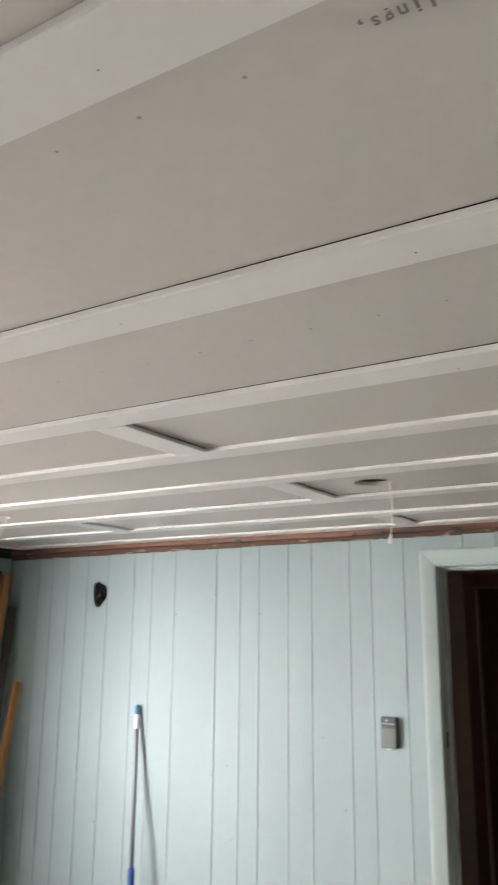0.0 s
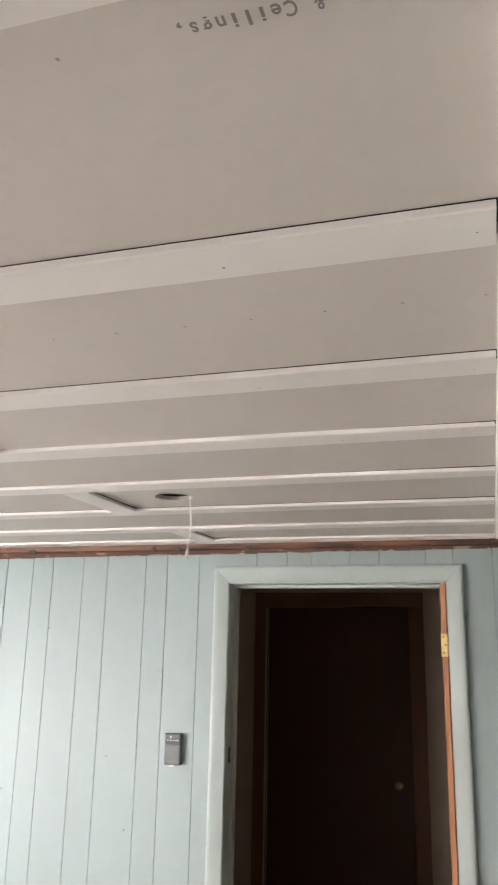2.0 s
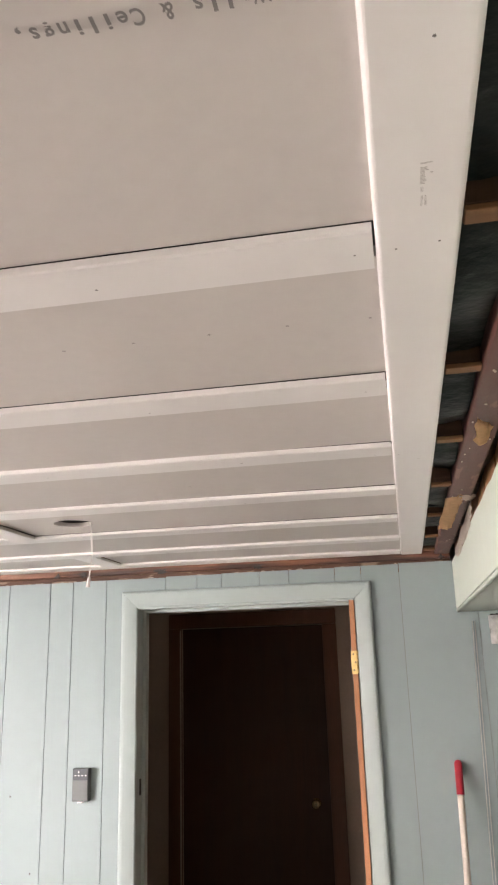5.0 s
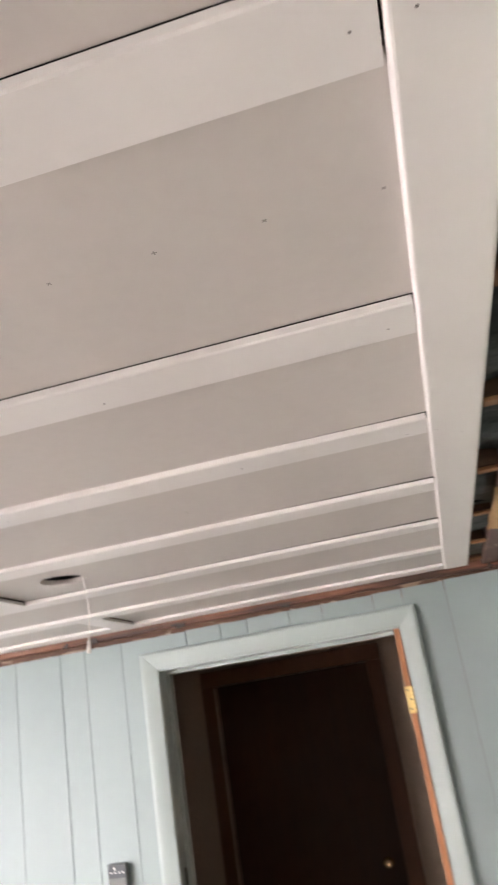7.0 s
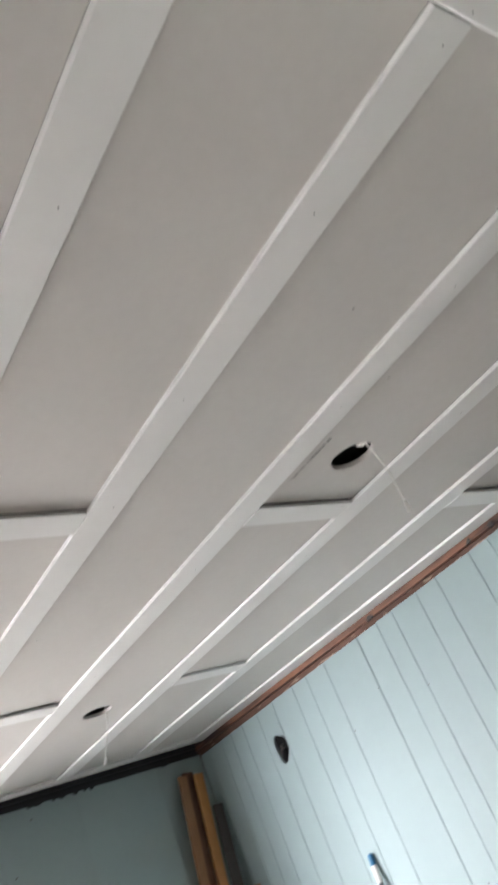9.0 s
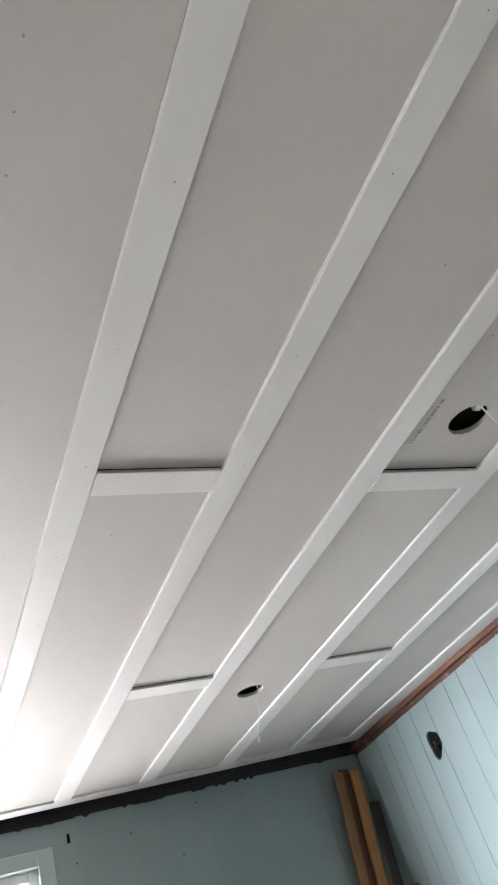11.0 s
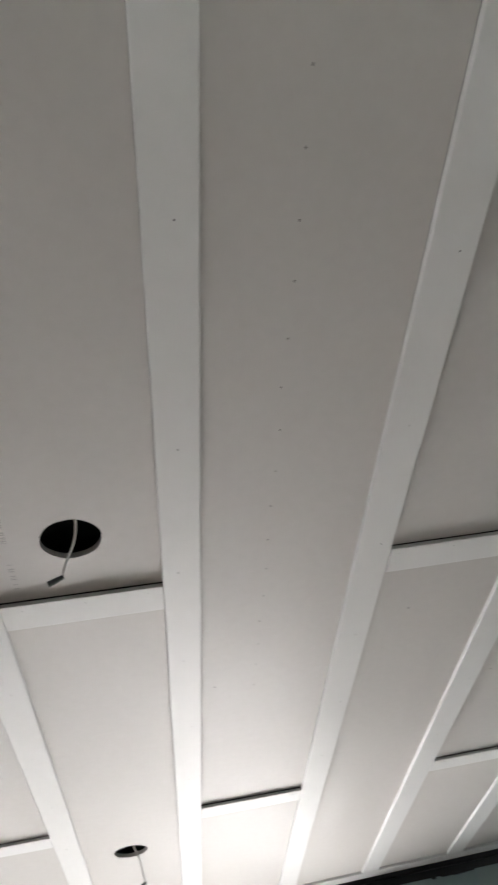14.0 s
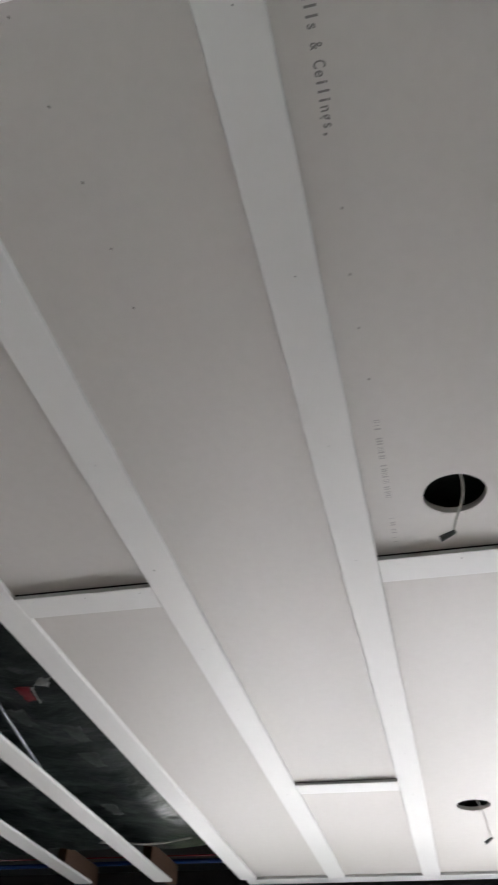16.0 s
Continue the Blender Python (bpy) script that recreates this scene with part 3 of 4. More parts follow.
part("door_stop", box(OP0 + 0.0005, OP0 + 0.013, 0.035, 0.07, 0, OPZ - 0.001), MINT_TRIM, door_1)
part("head_stop", box(OP0 + 0.0135, OP1 - 0.0005, 0.035, 0.07, OPZ - 0.013, OPZ), MINT_TRIM, door_1)
hinge = part("hinge", box(OP1 - 0.004, OP1 + 0.020, WALL_Y - 0.0085, WALL_Y - 0.0062, 1.771, 1.859, 0.0008), BRASS, door_1, "brass hinge leaf left on the jamb")
bm = bmesh.new()
for z in (1.781, 1.795, 1.809, 1.823, 1.837, 1.851):
    tube(bm, [(OP1 + 0.021, WALL_Y - 0.010, z - 0.0062), (OP1 + 0.021, WALL_Y - 0.010, z + 0.0062)], 0.0032, 10)
part("knuckle", bm, BRASS, hinge)
bm = bmesh.new()
for x, z in ((OP1 + 0.005, 1.786), (OP1 + 0.012, 1.816), (OP1 + 0.005, 1.846)):
    bmesh.ops.create_circle(bm, cap_ends=True, segments=10, radius=0.003, matrix=pose(x, WALL_Y - 0.0088, z, 90))
part("screw", bm, NAIL, hinge)
bm = bmesh.new()
add_box(bm, OP0 + 0.0006, OP0 + 0.002, 0.004, 0.024, 1.33, 1.39, 0.0003)
part("strike_plate", bm, GREY_WOOD, door_1, "dark old strike plate")
settle(door_1)

# ---- hall behind the doorway ----
HALL_Y = 1.946
wall_hall = structure(link("wall_hall", box(-1.3, -0.285, HALL_Y, HALL_Y + 0.1, 0, 2.45), HALL_WALL), "dim taupe hall wall around a brown door", "wall")
part("wall_section", box(0.656, 1.6, HALL_Y, HALL_Y + 0.1, 0, 2.45), HALL_WALL, wall_hall)
part("wall_section", box(-0.2845, 0.6555, HALL_Y, HALL_Y + 0.1, 2.064, 2.45), HALL_WALL, wall_hall)
# unseen backing behind the door, added to block sky light in the leaf gap
part("wall_section", box(-0.4, 0.8, HALL_Y + 0.1005, HALL_Y + 0.14, 0, 2.45), HALL_WALL, wall_hall)
structure(link("wall_hall_left", box(-1.4, -1.3, 0.1, HALL_Y + 0.1, 0, 2.45), HALL_WALL), "dim taupe hall wall", "wall")
structure(link("wall_hall_right", box(1.6, 1.7, 0.1, HALL_Y + 0.1, 0, 2.45), HALL_WALL), "dim taupe hall wall", "wall")
structure(link("ceiling_hall", box(-1.4, 1.7, 0.1, HALL_Y + 0.1, 2.45, 2.5), HALL_WALL), "dim hall ceiling", "ceiling")
structure(link("wall_hall_front", box(-1.4, -0.1, 0.101, 0.13, 0, 2.45), HALL_WALL), "dim taupe hall wall", "wall")

door_2 = structure(thing("door_2", (0.19, HALL_Y, 0), "", ""), "closed dark brown flush door with brass knob and stained trim", "door")
part("door_leaf", box(-0.281, 0.652, HALL_Y + 0.006, HALL_Y + 0.045, 0.01, 2.058, 0.002), DOOR_WOOD, door_2)
part("trim", box(-0.375, -0.283, HALL_Y - 0.016, HALL_Y - 0.0005, 0, 2.062, 0.005), HALL_TRIM, door_2)
part("trim", box(0.654, 0.745, HALL_Y - 0.016, HALL_Y - 0.0005, 0, 2.062, 0.005), HALL_TRIM, door_2)
part("head_trim", box(-0.375, 0.745, HALL_Y - 0.016, HALL_Y - 0.0005, 2.0625, 2.157, 0.005), HALL_TRIM, door_2)
part("door_edge_strip", box(-0.296, -0.286, HALL_Y - 0.022, HALL_Y - 0.0165, 0, 2.052, 0.002), HALL_WALL, door_2, "pale narrow strip along the door edge")
bm = bmesh.new()
bmesh.ops.create_cone(bm, cap_ends=True, segments=20, radius1=0.030, radius2=0.027, depth=0.008, matrix=pose(0.565, HALL_Y + 0.002, 0.993, 90))
part("knob_rose", bm, KNOB_BRASS, door_2)
bm = bmesh.new()
bmesh.ops.create_uvsphere(bm, u_segments=20, v_segments=12, radius=0.027, matrix=pose(0.565, HALL_Y - 0.045, 0.993) @ Matrix.Diagonal((1, 0.8, 1, 1)))
for f in bm.faces:
    f.smooth = True
tube(bm, [(0.565, HALL_Y, 0.993), (0.565, HALL_Y - 0.03, 0.993)], 0.011, 12)
part("knob", bm, KNOB_BRASS, door_2, "round brass knob")
settle(door_2)

# ---- wall box beside the doorway ----
tb = thing("wall_thermostat", (-0.158, WALL_Y, 1.30), "grey plastic wall control box with a dark top panel", "thermostat")
part("case", box(-0.193, -0.124, WALL_Y - 0.030, WALL_Y - 0.0005, 1.303, 1.425, 0.003), GREY_PLASTIC, tb)
top_panel = part("top_panel", box(-0.191, -0.126, WALL_Y - 0.0322, WALL_Y - 0.0302, 1.382, 1.4235, 0.0008), DARK_PLASTIC, tb, "dark display strip")
bm = bmesh.new()
for i in range(4):
    add_box(bm, -0.182 + i * 0.0145, -0.176 + i * 0.0145, WALL_Y - 0.0332, WALL_Y - 0.0324, 1.397, 1.401)
add_box(bm, -0.168, -0.163, WALL_Y - 0.0332, WALL_Y - 0.0324, 1.408, 1.416)
part("marks", bm, LIGHT_MARK, top_panel)
part("cover", box(-0.189, -0.128, WALL_Y - 0.0318, WALL_Y - 0.0302, 1.309, 1.3795, 0.0006), material("brushed_grey_cover", (0.112, 0.13, 0.126), 0.42, bump=0.05), tb)
part("lever", box(-0.171, -0.149, WALL_Y - 0.026, WALL_Y - 0.008, 1.297, 1.3025, 0.001), WHITE_PLASTIC, tb)
settle(tb)
tb.location.x += 0.0215
tb.location.z += 0.0135


# ---- poles leaning on the front wall ----
def leaning(name, label, category, top, foot, r, sections):
    """sections: (name, from, to, radius factor, material, label) along the pole from its top."""
    ob = thing(name, foot, label, category)
    t, f = Vector(top), Vector(foot)
    for pname, a, b, k, mat, lab in sections:
        bm = bmesh.new()
        p, q = t.lerp(f, a), t.lerp(f, b)
        tube(bm, [p, p.lerp(q, 0.02), p.lerp(q, 0.5), q], r * k, 14)
        bmesh.ops.create_uvsphere(bm, u_segments=14, v_segments=8, radius=r * k * 0.995, matrix=Matrix.Translation(p))
        for face in bm.faces:
            face.smooth = len(face.verts) < 6
        part(pname, bm, mat, ob, lab)
    settle(ob)
    return ob


leaning("broom_pole", "grey pole with blue cap and grip leaning on mint wall", "pole", (-1.484, WALL_Y - 0.013, 1.397), (-1.327, WALL_Y - 0.20, 0.0), 0.0115,
        [("cap", 0.0, 0.024, 1.15, TEAL_BLUE, "blue end cap"), ("collar", 0.025, 0.072, 1.08, WHITE_PLASTIC, "white label sleeve"),
         ("tube", 0.073, 0.509, 0.86, STEEL_GREY, ""), ("grip", 0.510, 0.78, 1.35, BLUE, "blue plastic grip"), ("lower_tube", 0.781, 1.0, 1.0, STEEL_GREY, "")])
leaning("mop_handle", "cream mop handle with red rubber end leaning on the mint wall", "mop", (1.329, WALL_Y - 0.018, 1.447), (1.29, WALL_Y - 0.36, 0.0), 0.0125,
        [("grip", 0.0, 0.070, 1.12, RED, "red rubber grip"), ("handle", 0.0705, 1.0, 0.95, CREAM, "")])
rail = thing("shelf_rail", (1.42, WALL_Y, 0.5), "slim aluminium rail upright on the mint wall", "rail")
bm = bmesh.new()
tube(bm, [(1.434, WALL_Y - 0.003, 1.955), (1.407, WALL_Y - 0.006, 0.90), (1.39, WALL_Y - 0.008, 0.2)], 0.0017, 8)
part("rod", bm, ALU, rail)
bm = bmesh.new()
tube(bm, [(1.443, WALL_Y - 0.003, 1.955), (1.417, WALL_Y - 0.006, 0.90), (1.400, WALL_Y - 0.008, 0.2)], 0.0017, 8)
part("rod", bm, ALU, rail)
settle(rail)


# ---- boards standing in the corner ----
def lean_board(top, foot, w, t, mat, label):
    """A plank w wide and t thick from foot to top, with its wide face turned into the room."""
    a, b = Vector(top), Vector(foot)
    d = (a - b).normalized()
    n = Vector((1, 0, 0))
    u = d.cross(n).normalized()
    n = u.cross(d).normalized()
    m = Matrix((u, n, d)).transposed().to_4x4()
    bm = bmesh.new()
    add_box(bm, -w / 2, w / 2, -t / 2, t / 2, 0, (a - b).length, 0.0025)
    ob = link("wood_board", bm, mat)
    ob.matrix_world = Matrix.Translation(b) @ m
    return tagged(ob, label, "board", "boards standing in the corner")


lean_board((-2.435, -0.215, 2.085), (-2.40, -0.505, 0.0), 0.050, 0.020, TAN_WOOD, "long tan pine board leaning in the room corner")
lean_board((-2.462, -0.165, 2.10), (-2.435, -0.45, 0.0), 0.060, 0.020, BROWN_WOOD, "long dark brown board leaning in the room corner")
lean_board((-2.430, -0.122, 2.075), (-2.385, -0.395, 0.0), 0.052, 0.022, ORANGE_WOOD, "long orange pine board leaning in the room corner")
lean_board((-2.415, -0.077, 1.90), (-2.36, -0.29, 0.0), 0.055, 0.020, GREY_WOOD, "dark weathered board leaning in the room corner")
lean_board((-2.335, -0.068, 1.485), (-2.33, -0.30, 0.0), 0.042, 0.022, ORANGE_WOOD, "short orange pine board leaning in the room corner")

# ---- left wall with a window ----
WY0, WY1, WZ0, WZ1 = -4.25, -1.79, 0.85, 2.005
bm = bmesh.new()
X0, X1 = LEFT_X - 0.13, LEFT_X - 0.0115
add_box(bm, X0, X1, WY1, 0.06, 0, 2.158)
add_box(bm, X0, X1, BACK_Y, WY0, 0, 2.158)
add_box(bm, X0, X1, WY0, WY1, 0, WZ0)
add_box(bm, X0, X1, WY0, WY1, WZ1, 2.158)
add_box(bm, X0, LEFT_X - 0.101, BACK_Y, 0.08, 2.1585, 2.62)
wall_left = structure(link("wall_left", bm, GROOVE), "mint green board-panelled wall with a wide window", "wall")
y = WALL_Y - 0.001
while y > -6.4:
    w = random.choice((0.165, 0.24, 0.20, 0.28))
    a, b = y - w + 0.0002, y - 0.0002
    top = 2.178 + random.uniform(-0.006, 0.003)
    for c, d, z0, z1 in ((max(a, WY1), b, 0, top), (a, min(b, WY0), 0, top), (max(a, WY0), min(b, WY1), 0, WZ0), (max(a, WY0), min(b, WY1), WZ1, top)):
        if d - c < 0.002:
            continue
        bm = bmesh.new()
        add_box(bm, LEFT_X - 0.011, LEFT_X, c, d, z0, z1)
        link("board", bm, MINT, wall_left)
    y -= w
bm = bmesh.new()
add_box(bm, LEFT_X - 0.10, LEFT_X + 0.004, -6.4, WALL_Y - 0.008, 2.215, 2.30, 0.003)
DARK_PLATE = material("near_black_plate_wood", (0.030, 0.030, 0.033), 0.65, big=0.2, fine=0.15, big_scale=4, fine_scale=40, bump=0.35, bump_scale=40, stretch=(3, 0.4, 3))
plate = structure(link("top_plate_left", bm, DARK_PLATE), "exposed dark brown wooden plate above the wall boards", "trim")
part("lower_strip", box(LEFT_X - 0.1, LEFT_X - 0.003, -6.4, WALL_Y - 0.008, 2.176, 2.2135, 0.002), DARK_PLATE, plate)
bm = bmesh.new()
for i in range(24):
    yy, w = random.uniform(-2.2, -0.2), random.uniform(0.01, 0.04)
    pts = [(LEFT_X + 0.0006, yy + w * j / 6, 2.176 - (random.uniform(0.001, 0.008) if 0 < j < 6 else 0)) for j in range(7)] + [(LEFT_X + 0.0006, yy + w, 2.184), (LEFT_X + 0.0006, yy, 2.184)]
    add_poly(bm, pts, (0.003, 0, 0))
part("ragged_paint", bm, DARK_PLATE, plate, "ragged dark edge")["kind"] = "stuff"

window_1 = structure(thing("window_1", (LEFT_X, -3.02, WZ0), "", ""), "wide window with pale mint painted frame and clear panes", "window")
for n_, y0, y1, z0, z1 in (("casing", WY1 - 0.002, WY1 + 0.068, WZ0 - 0.07, WZ1 + 0.066), ("casing", WY0 - 0.068, WY0 + 0.002, WZ0 - 0.07, WZ1 + 0.066),
                           ("head_casing", WY0 + 0.0025, WY1 - 0.0025, WZ1 - 0.002, WZ1 + 0.066), ("window_sill", WY0 + 0.0025, WY1 - 0.0025, WZ0 - 0.07, WZ0 + 0.002)):
    part(n_, box(LEFT_X + 0.0005, LEFT_X + 0.020, y0, y1, z0, z1, 0.004), MINT_TRIM, window_1)
for y0, y1, z0, z1 in ((WY0, WY0 + 0.045, WZ0, WZ1), (WY1 - 0.045, WY1, WZ0, WZ1), (WY0 + 0.0455, WY1 - 0.0455, WZ0, WZ0 + 0.05), (WY0 + 0.0455, WY1 - 0.0455, WZ1 - 0.045, WZ1),
                       (-3.04, -3.00, WZ0 + 0.0505, WZ1 - 0.0455)):
    part("window_frame", box(LEFT_X - 0.09, LEFT_X - 0.045, y0 + 0.0005, y1 - 0.0005, z0 + 0.0005, z1 - 0.0005, 0.003), WHITE_PLASTIC, window_1)
for y0, y1 in ((WY0 + 0.04, -3.035), (-3.005, WY1 - 0.04)):
    pane = part("pane", box(LEFT_X - 0.070, LEFT_X - 0.066, y0, y1, WZ0 + 0.045, WZ1 - 0.04), GLASS, window_1)
    pane.visible_shadow = False
settle(window_1)
bm = bmesh.new()
add_box(bm, LEFT_X + 0.0004, LEFT_X + 0.003, -1.650, -1.636, 2.072, 2.113, 0.0008)
catch = tagged(link("metal_catch", bm, BLACK), "small dark metal catch fixed to the mint wall", "catch")
bm = bmesh.new()
for yy, z in ((-1.35, 2.05), (-1.62, 1.98), (-1.12, 1.9), (-1.0, 2.12)):
    bmesh.ops.create_uvsphere(bm, u_segments=8, v_segments=5, radius=0.005, matrix=pose(LEFT_X, yy, z) @ Matrix.Diagonal((0.4, 1, 1, 1)))
part("wall_nails", bm, NAIL, wall_left, "small dark nail heads")["kind"] = "stuff"

# the left wall stands slightly out of square
SKEW = Matrix.Translation((LEFT_X, WALL_Y, 0)) @ Matrix.Rotation(-math.atan(0.03), 4, "Z") @ Matrix.Translation((-LEFT_X, -WALL_Y, 0))
for ob in (wall_left, plate, window_1, catch):
    ob.matrix_basis = SKEW @ ob.matrix_basis

# foliage far beyond the window
bm = bmesh.new()
for i in range(1500):
    yy = random.uniform(-26, 14)
    h = 8.0 + 2.0 * noise.noise((yy * 0.25, 0, 0))
    z = random.uniform(-0.3, h)
    c = Vector((-17 + random.uniform(-1.5, 1.5), yy, z))
    r = random.uniform(0.3, 0.9)
    vs = [bm.verts.new(c + Vector((random.uniform(-r, r), random.uniform(-r, r), random.uniform(-r, r)))) for _ in range(5)]
    for t3 in ((0, 1, 2), (1, 2, 3), (2, 3, 4), (0, 3, 4)):
        bm.faces.new([vs[q] for q in t3])
hedge = link("distant_foliage", bm, HEDGE)
tagged(hedge, "green foliage far outside the window", "foliage", kind="stuff")

# ---- right side: open strip of old ceiling, beam and soffit ----
bm = bmesh.new()
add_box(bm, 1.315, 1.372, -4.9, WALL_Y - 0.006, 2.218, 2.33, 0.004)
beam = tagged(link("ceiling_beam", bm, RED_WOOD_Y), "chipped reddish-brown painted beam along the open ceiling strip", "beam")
for k in range(-4, 8):
    bm = bmesh.new()
    y0 = EDGE[k] + random.uniform(-0.006, 0.006)
    if k == 7:
        y0 -= 0.03
    # joist coloured as if shaded; the added strip gives its lit underside
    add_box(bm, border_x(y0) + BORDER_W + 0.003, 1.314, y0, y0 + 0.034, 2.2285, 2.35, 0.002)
    joist = tagged(link("ceiling_joist", bm, JOIST_SHADED), "joist end with shade in its dark colour and a lighter strip under it", "joist", "joists in the open ceiling strip")
    part("nailing_strip", box(border_x(y0) + BORDER_W + 0.003, 1.314, y0 - 0.001, y0 + 0.024, 2.2205, 2.228, 0.0015), JOIST, joist, "added orange-brown strip for the lit underside of the joist")

soffit = thing("soffit", (1.9, -1.9, 1.968), "mint boxed soffit, window light in its pale colour, with broken top edge", "soffit")
bm = bmesh.new()
pts = [(1.38, WALL_Y - 0.002, 2.003), (1.38, -4.9, 2.003)]
tops = []
yy = -4.9
while yy < WALL_Y - 0.02:
    tops.append((1.38, yy, 2.184 + random.uniform(-0.004, 0.004) - (0.02 if -0.75 < yy < -0.35 else 0)))
    yy += random.uniform(0.05, 0.12)
tops.append((1.38, WALL_Y - 0.002, 2.190))
add_poly(bm, pts + tops, (0.012, 0, 0))
part("face_panel", bm, SOFFIT_LIT, soffit)
part("bottom_panel", box(1.393, RIGHT_X - 0.001, -4.9, WALL_Y - 0.002, 1.993, 2.008), SOFFIT_LIT, soffit)
bm = bmesh.new()
tube(bm, [(1.3865, -4.9, 1.997), (1.3865, WALL_Y - 0.003, 1.997)], 0.0065, 12)
part("edge_bead", bm, SOFFIT_LIT, soffit, "rounded lower edge")
bm = bmesh.new()
yy = WALL_Y - 0.01
while yy > -4.8:
    w = random.uniform(0.05, 0.1)
    add_box(bm, 1.3935 + random.uniform(0, 0.003), 1.42, yy - w, yy - 0.003, 2.10, 2.262, 0.001)
    yy -= w
part("wood_blocking", bm, TAN_WOOD, soffit, "tan wooden blocking above the panel")
settle(soffit)


def torn_sheet(name, corners, mat, label, category):
    """A ragged, curled piece of sheet between four corners."""
    bm = bmesh.new()
    a, b, c, d = [Vector(p) for p in corners]
    n = 8
    grid = []
    for i in range(n + 1):
        row = []
        for j in range(n + 1):
            s, t = i / n, j / n
            p = a.lerp(b, s).lerp(d.lerp(c, s), t)
            e = 0.0030 if i in (0, n) or j in (0, n) else 0.0004
            p += Vector((0, 0, -0.006 * math.sin(math.pi * s) * t))
            p += Vector((random.uniform(-e, e), random.uniform(-e, e), random.uniform(-e, e)))
            row.append(bm.verts.new(p))
        grid.append(row)
    for i in range(n):
        for j in range(n):
            bm.faces.new((grid[i][j], grid[i + 1][j], grid[i + 1][j + 1], grid[i][j + 1]))
    made = bmesh.ops.solidify(bm, geom=bm.faces[:], thickness=0.0015)
    return tagged(link(name, bm, mat), label, category)


torn_sheet("torn_paper", ((1.306, -1.16, 2.2165), (1.350, -1.20, 2.2165), (1.336, -0.86, 2.190), (1.298, -0.80, 2.198)), PAPER, "torn brown paper hanging from the beam", "paper")
torn_sheet("torn_paper", ((1.326, -1.86, 2.2165), (1.358, -1.80, 2.2165), (1.352, -1.72, 2.203), (1.330, -1.74, 2.206)), PAPER, "torn brown paper hanging from the beam", "paper")
torn_sheet("broken_drywall", ((1.373, -1.13, 2.226), (1.378, -0.98, 2.170), (1.378, -0.45, 2.158), (1.373, -0.30, 2.187)), GYPSUM, "broken piece of pale drywall at the soffit top", "drywall scrap")
torn_sheet("broken_drywall", ((1.340, -1.19, 2.2155), (1.379, -1.19, 2.2155), (1.379, -1.13, 2.2165), (1.342, -1.15, 2.2165)), GYPSUM, "broken piece of pale drywall at the soffit top", "drywall scrap")
bm = bmesh.new()
for i in range(26):
    yy = random.uniform(-2.2, -0.2)
    c = Vector((random.uniform(1.318, 1.37), yy, 2.2175))
    r = random.uniform(0.0008, 0.003)
    add_poly(bm, [c + Vector((r * math.cos(a) * random.uniform(0.5, 1.2), 2 * r * math.sin(a) * random.uniform(0.5, 1.2), 0)) for a in (0, 1, 2, 3, 4, 5)], (0, 0, -0.0012))
chips = part("paint_chips", bm, GYPSUM, beam, "pale chipped spots")
chips["kind"] = "stuff"

# small clear holder on the wall under the soffit
cup = thing("wall_cup", (1.505, WALL_Y - 0.03, 1.80), "small clear plastic cup holder on the mint wall", "holder")
bm = bmesh.new()
tube(bm, [(1.517, WALL_Y - 0.030, 1.868), (1.517, WALL_Y - 0.030, 1.973)], 0.023, 16, 0.026)
part("cup", bm, CLOUDY, cup)
part("clip", box(1.502, 1.532, WALL_Y - 0.010, WALL_Y - 0.0005, 1.948, 1.980, 0.002), BLACK, cup)
settle(cup)

# ---- dark poly sheet above the open ceiling ----
bm = bmesh.new()
NX, NY = 92, 150
rows = []
for i in range(NX + 1):
    row = []
    for j in range(NY + 1):
        x = -2.13 + 3.56 * (i + random.uniform(-0.38, 0.38) * (0 < i < NX)) / NX
        yv = -6.3 + (6.3 + WALL_Y - 0.02) * (j + random.uniform(-0.38, 0.38) * (0 < j < NY)) / NY
        s = ((yv - EDGE[0] - 0.02) / PITCH) % 1.0
        z = 2.286 - 0.020 * math.sin(math.pi * s) ** 2 + 0.018 * noise.noise((x * 3, yv * 4, 1)) + 0.012 * noise.noise((x * 9, yv * 6, 7)) + 0.007 * abs(noise.noise((x * 21 + yv * 9, yv * 17, 3))) + random.uniform(-0.002, 0.002)
        z -= 0.032 if x > 1.215 else 0
        row.append(bm.verts.new((x, yv, max(z, 2.2525 if x < 1.215 else 2.234))))
    rows.append(row)
for i in range(NX):
    for j in range(NY):
        a, b, c, d = rows[i][j], rows[i][j + 1], rows[i + 1][j + 1], rows[i + 1][j]
        for t3 in ((a, b, c), (a, c, d)) if random.random() < 0.5 else ((a, b, d), (b, c, d)):
            f = bm.faces.new(t3)
            f.smooth = True
tagged(link("poly_sheet", bm, POLY), "dark crumpled plastic sheet over insulation above the open ceiling", "plastic sheet", kind="structure")

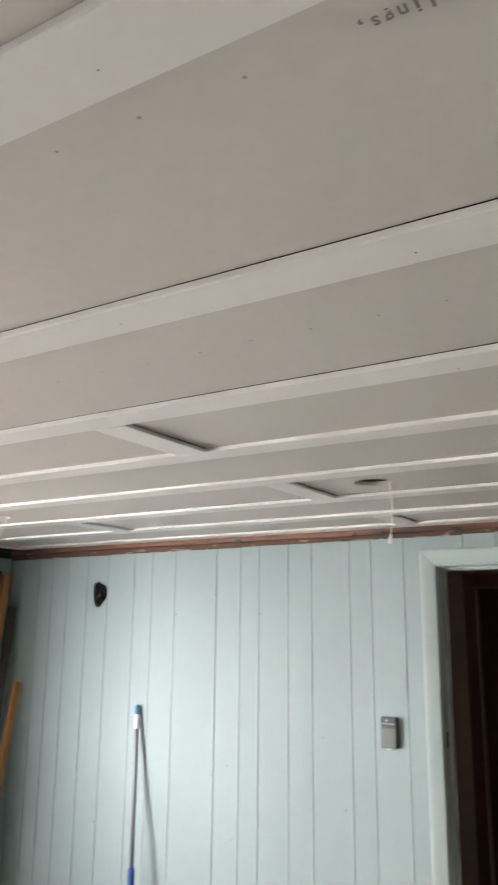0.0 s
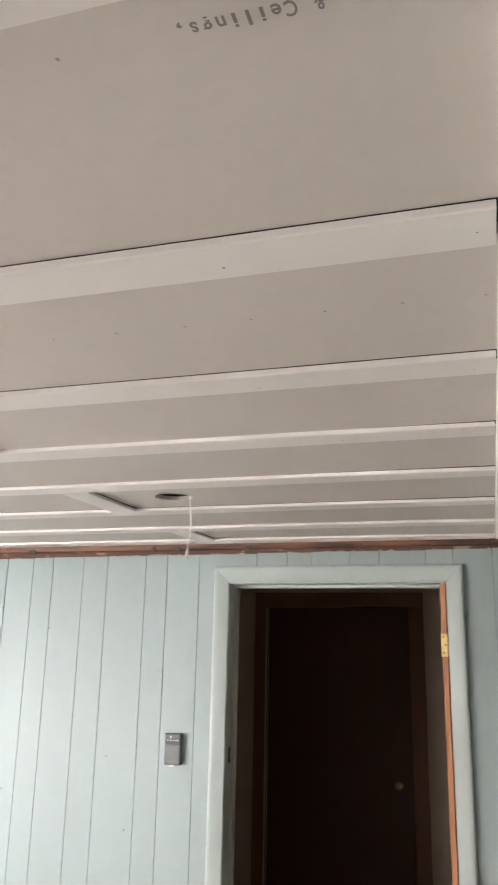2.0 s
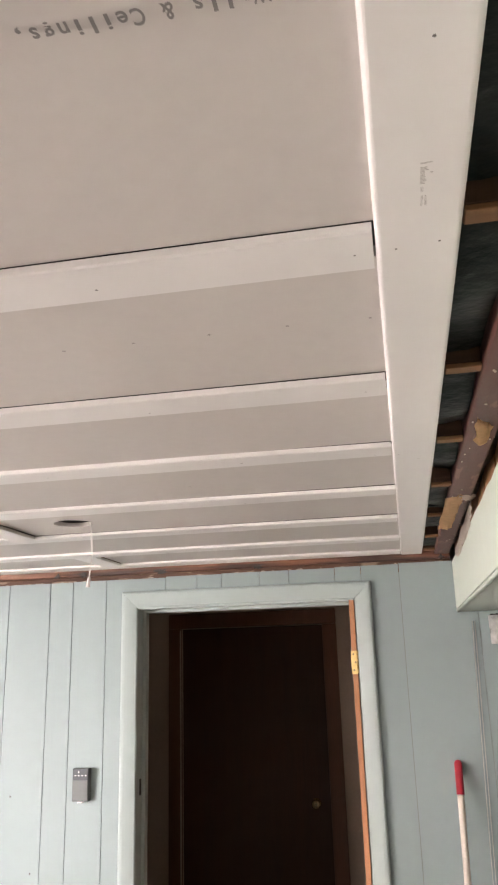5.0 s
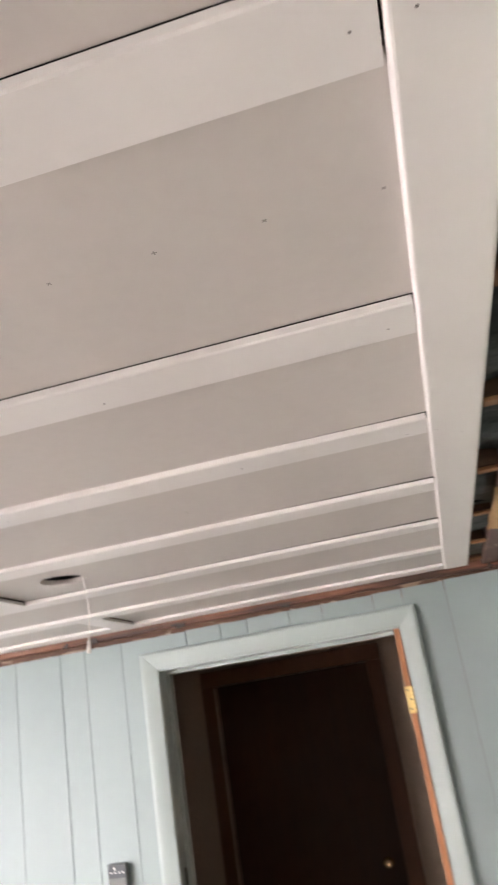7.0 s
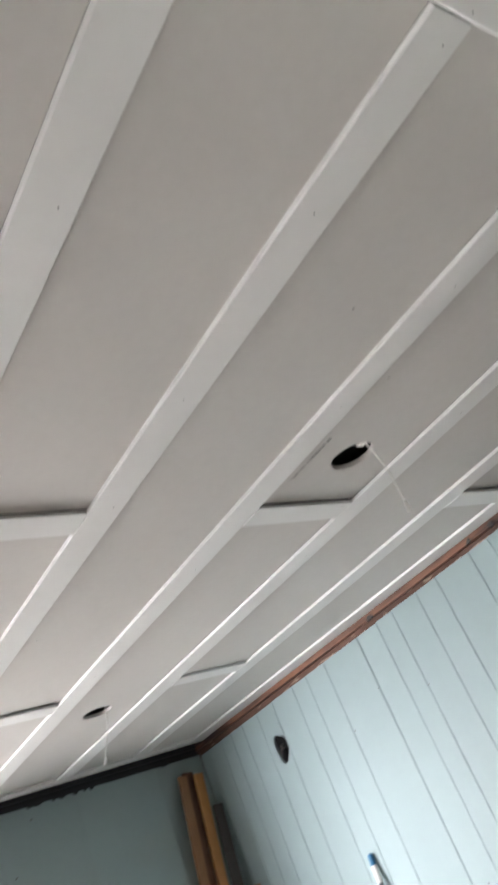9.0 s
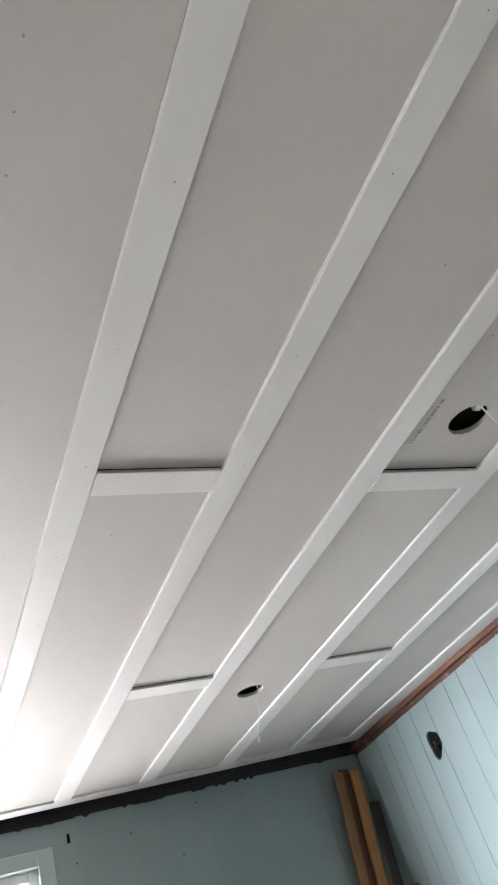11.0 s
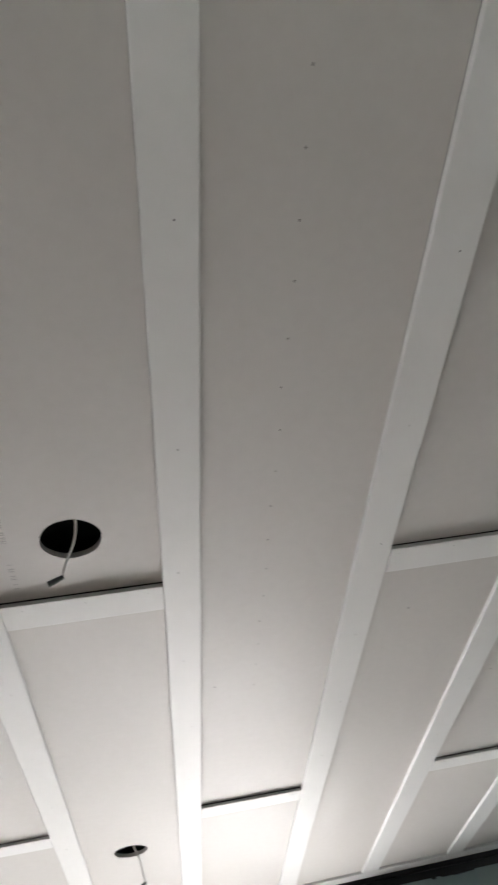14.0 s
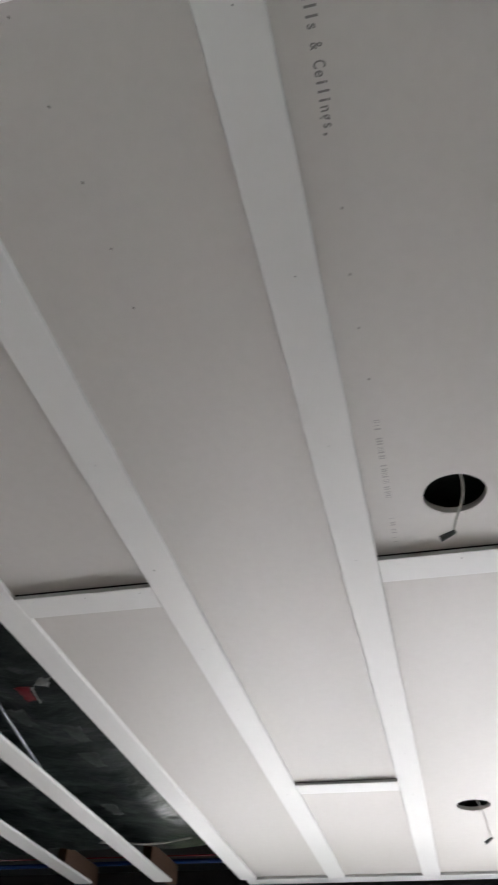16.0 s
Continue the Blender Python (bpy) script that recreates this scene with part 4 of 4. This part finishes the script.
# services in the open ceiling
pipe = thing("blue_pipe", (-2.54, -4.4, 2.32), "blue plastic water pipe in the open ceiling", "pipe")
bm = bmesh.new()
tube(bm, [(-2.52, -3.5, 2.318), (-2.525, -4.11, 2.318), (-2.54, -4.5, 2.317), (-2.56, -4.9, 2.318), (-2.60, -6.0, 2.32)], 0.010, 10)
part("tube", bm, BLUE, pipe)
settle(pipe)
bm = bmesh.new()
tube(bm, [(-2.40, -3.5, 2.312), (-2.405, -4.11, 2.312), (-2.41, -4.52, 2.311), (-2.42, -5.0, 2.312)], 0.0026, 8)
tagged(link("red_pipe", bm, RED_LABEL), "thin red plastic pipe in the open ceiling", "pipe")
bm = bmesh.new()
tube(bm, [(-1.90, -4.22, 2.238), (-1.927, -4.156, 2.242), (-1.945, -4.09, 2.243), (-1.956, -4.03, 2.242), (-1.945, -3.96, 2.243), (-1.915, -3.88, 2.244), (-1.90, -3.82, 2.247)], 0.0042, 8)
tagged(link("white_cable", bm, WHITE_WIRE), "short white cable above the ceiling boards", "cable")
bm = bmesh.new()
tube(bm, [(-0.50, -4.00, 2.249), (-0.63, -4.03, 2.249), (-1.09, -4.114, 2.243), (-1.14, -4.125, 2.236)], 0.0048, 8)
tagged(link("metal_rod", bm, STEEL_GREY), "thin grey rod in the open ceiling", "rod")
for y0 in (-4.13, -4.54):
    bm = bmesh.new()
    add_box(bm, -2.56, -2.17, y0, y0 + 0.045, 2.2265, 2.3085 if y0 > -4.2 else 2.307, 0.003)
    tagged(link("wood_block", bm, JOIST_SHADED), "dark brown wood block above the ceiling board", "block", "wood blocks in the open ceiling")
torn_sheet("insulation_label", ((-0.475, -3.925, 2.252), (-0.56, -3.915, 2.246), (-0.55, -3.885, 2.248), (-0.475, -3.875, 2.252)), RED_LABEL, "crumpled red printed label on the plastic sheet", "label")
torn_sheet("white_scrap", ((-0.425, -3.825, 2.252), (-0.455, -3.85, 2.245), (-0.47, -3.81, 2.246), (-0.43, -3.795, 2.252)), CLOUDY, "crumpled white plastic scrap in the open ceiling", "scrap")
torn_sheet("white_scrap", ((-0.475, -3.875, 2.2515), (-0.57, -3.885, 2.2475), (-0.57, -3.878, 2.247), (-0.475, -3.865, 2.251)), CLOUDY, "crumpled white plastic scrap in the open ceiling", "scrap")
for x, y in ((-0.95, -3.93), (-0.74, -3.90), (-1.1, -4.36), (-0.60, -4.02), (-1.45, -4.05)):
    torn_sheet("plastic_fold", ((x, y, 2.246), (x - 0.10, y + 0.03, 2.236), (x - 0.11, y + 0.07, 2.239), (x - 0.02, y + 0.06, 2.252)), FOLD, "grey fold of plastic sheet in the open ceiling", "plastic sheet")
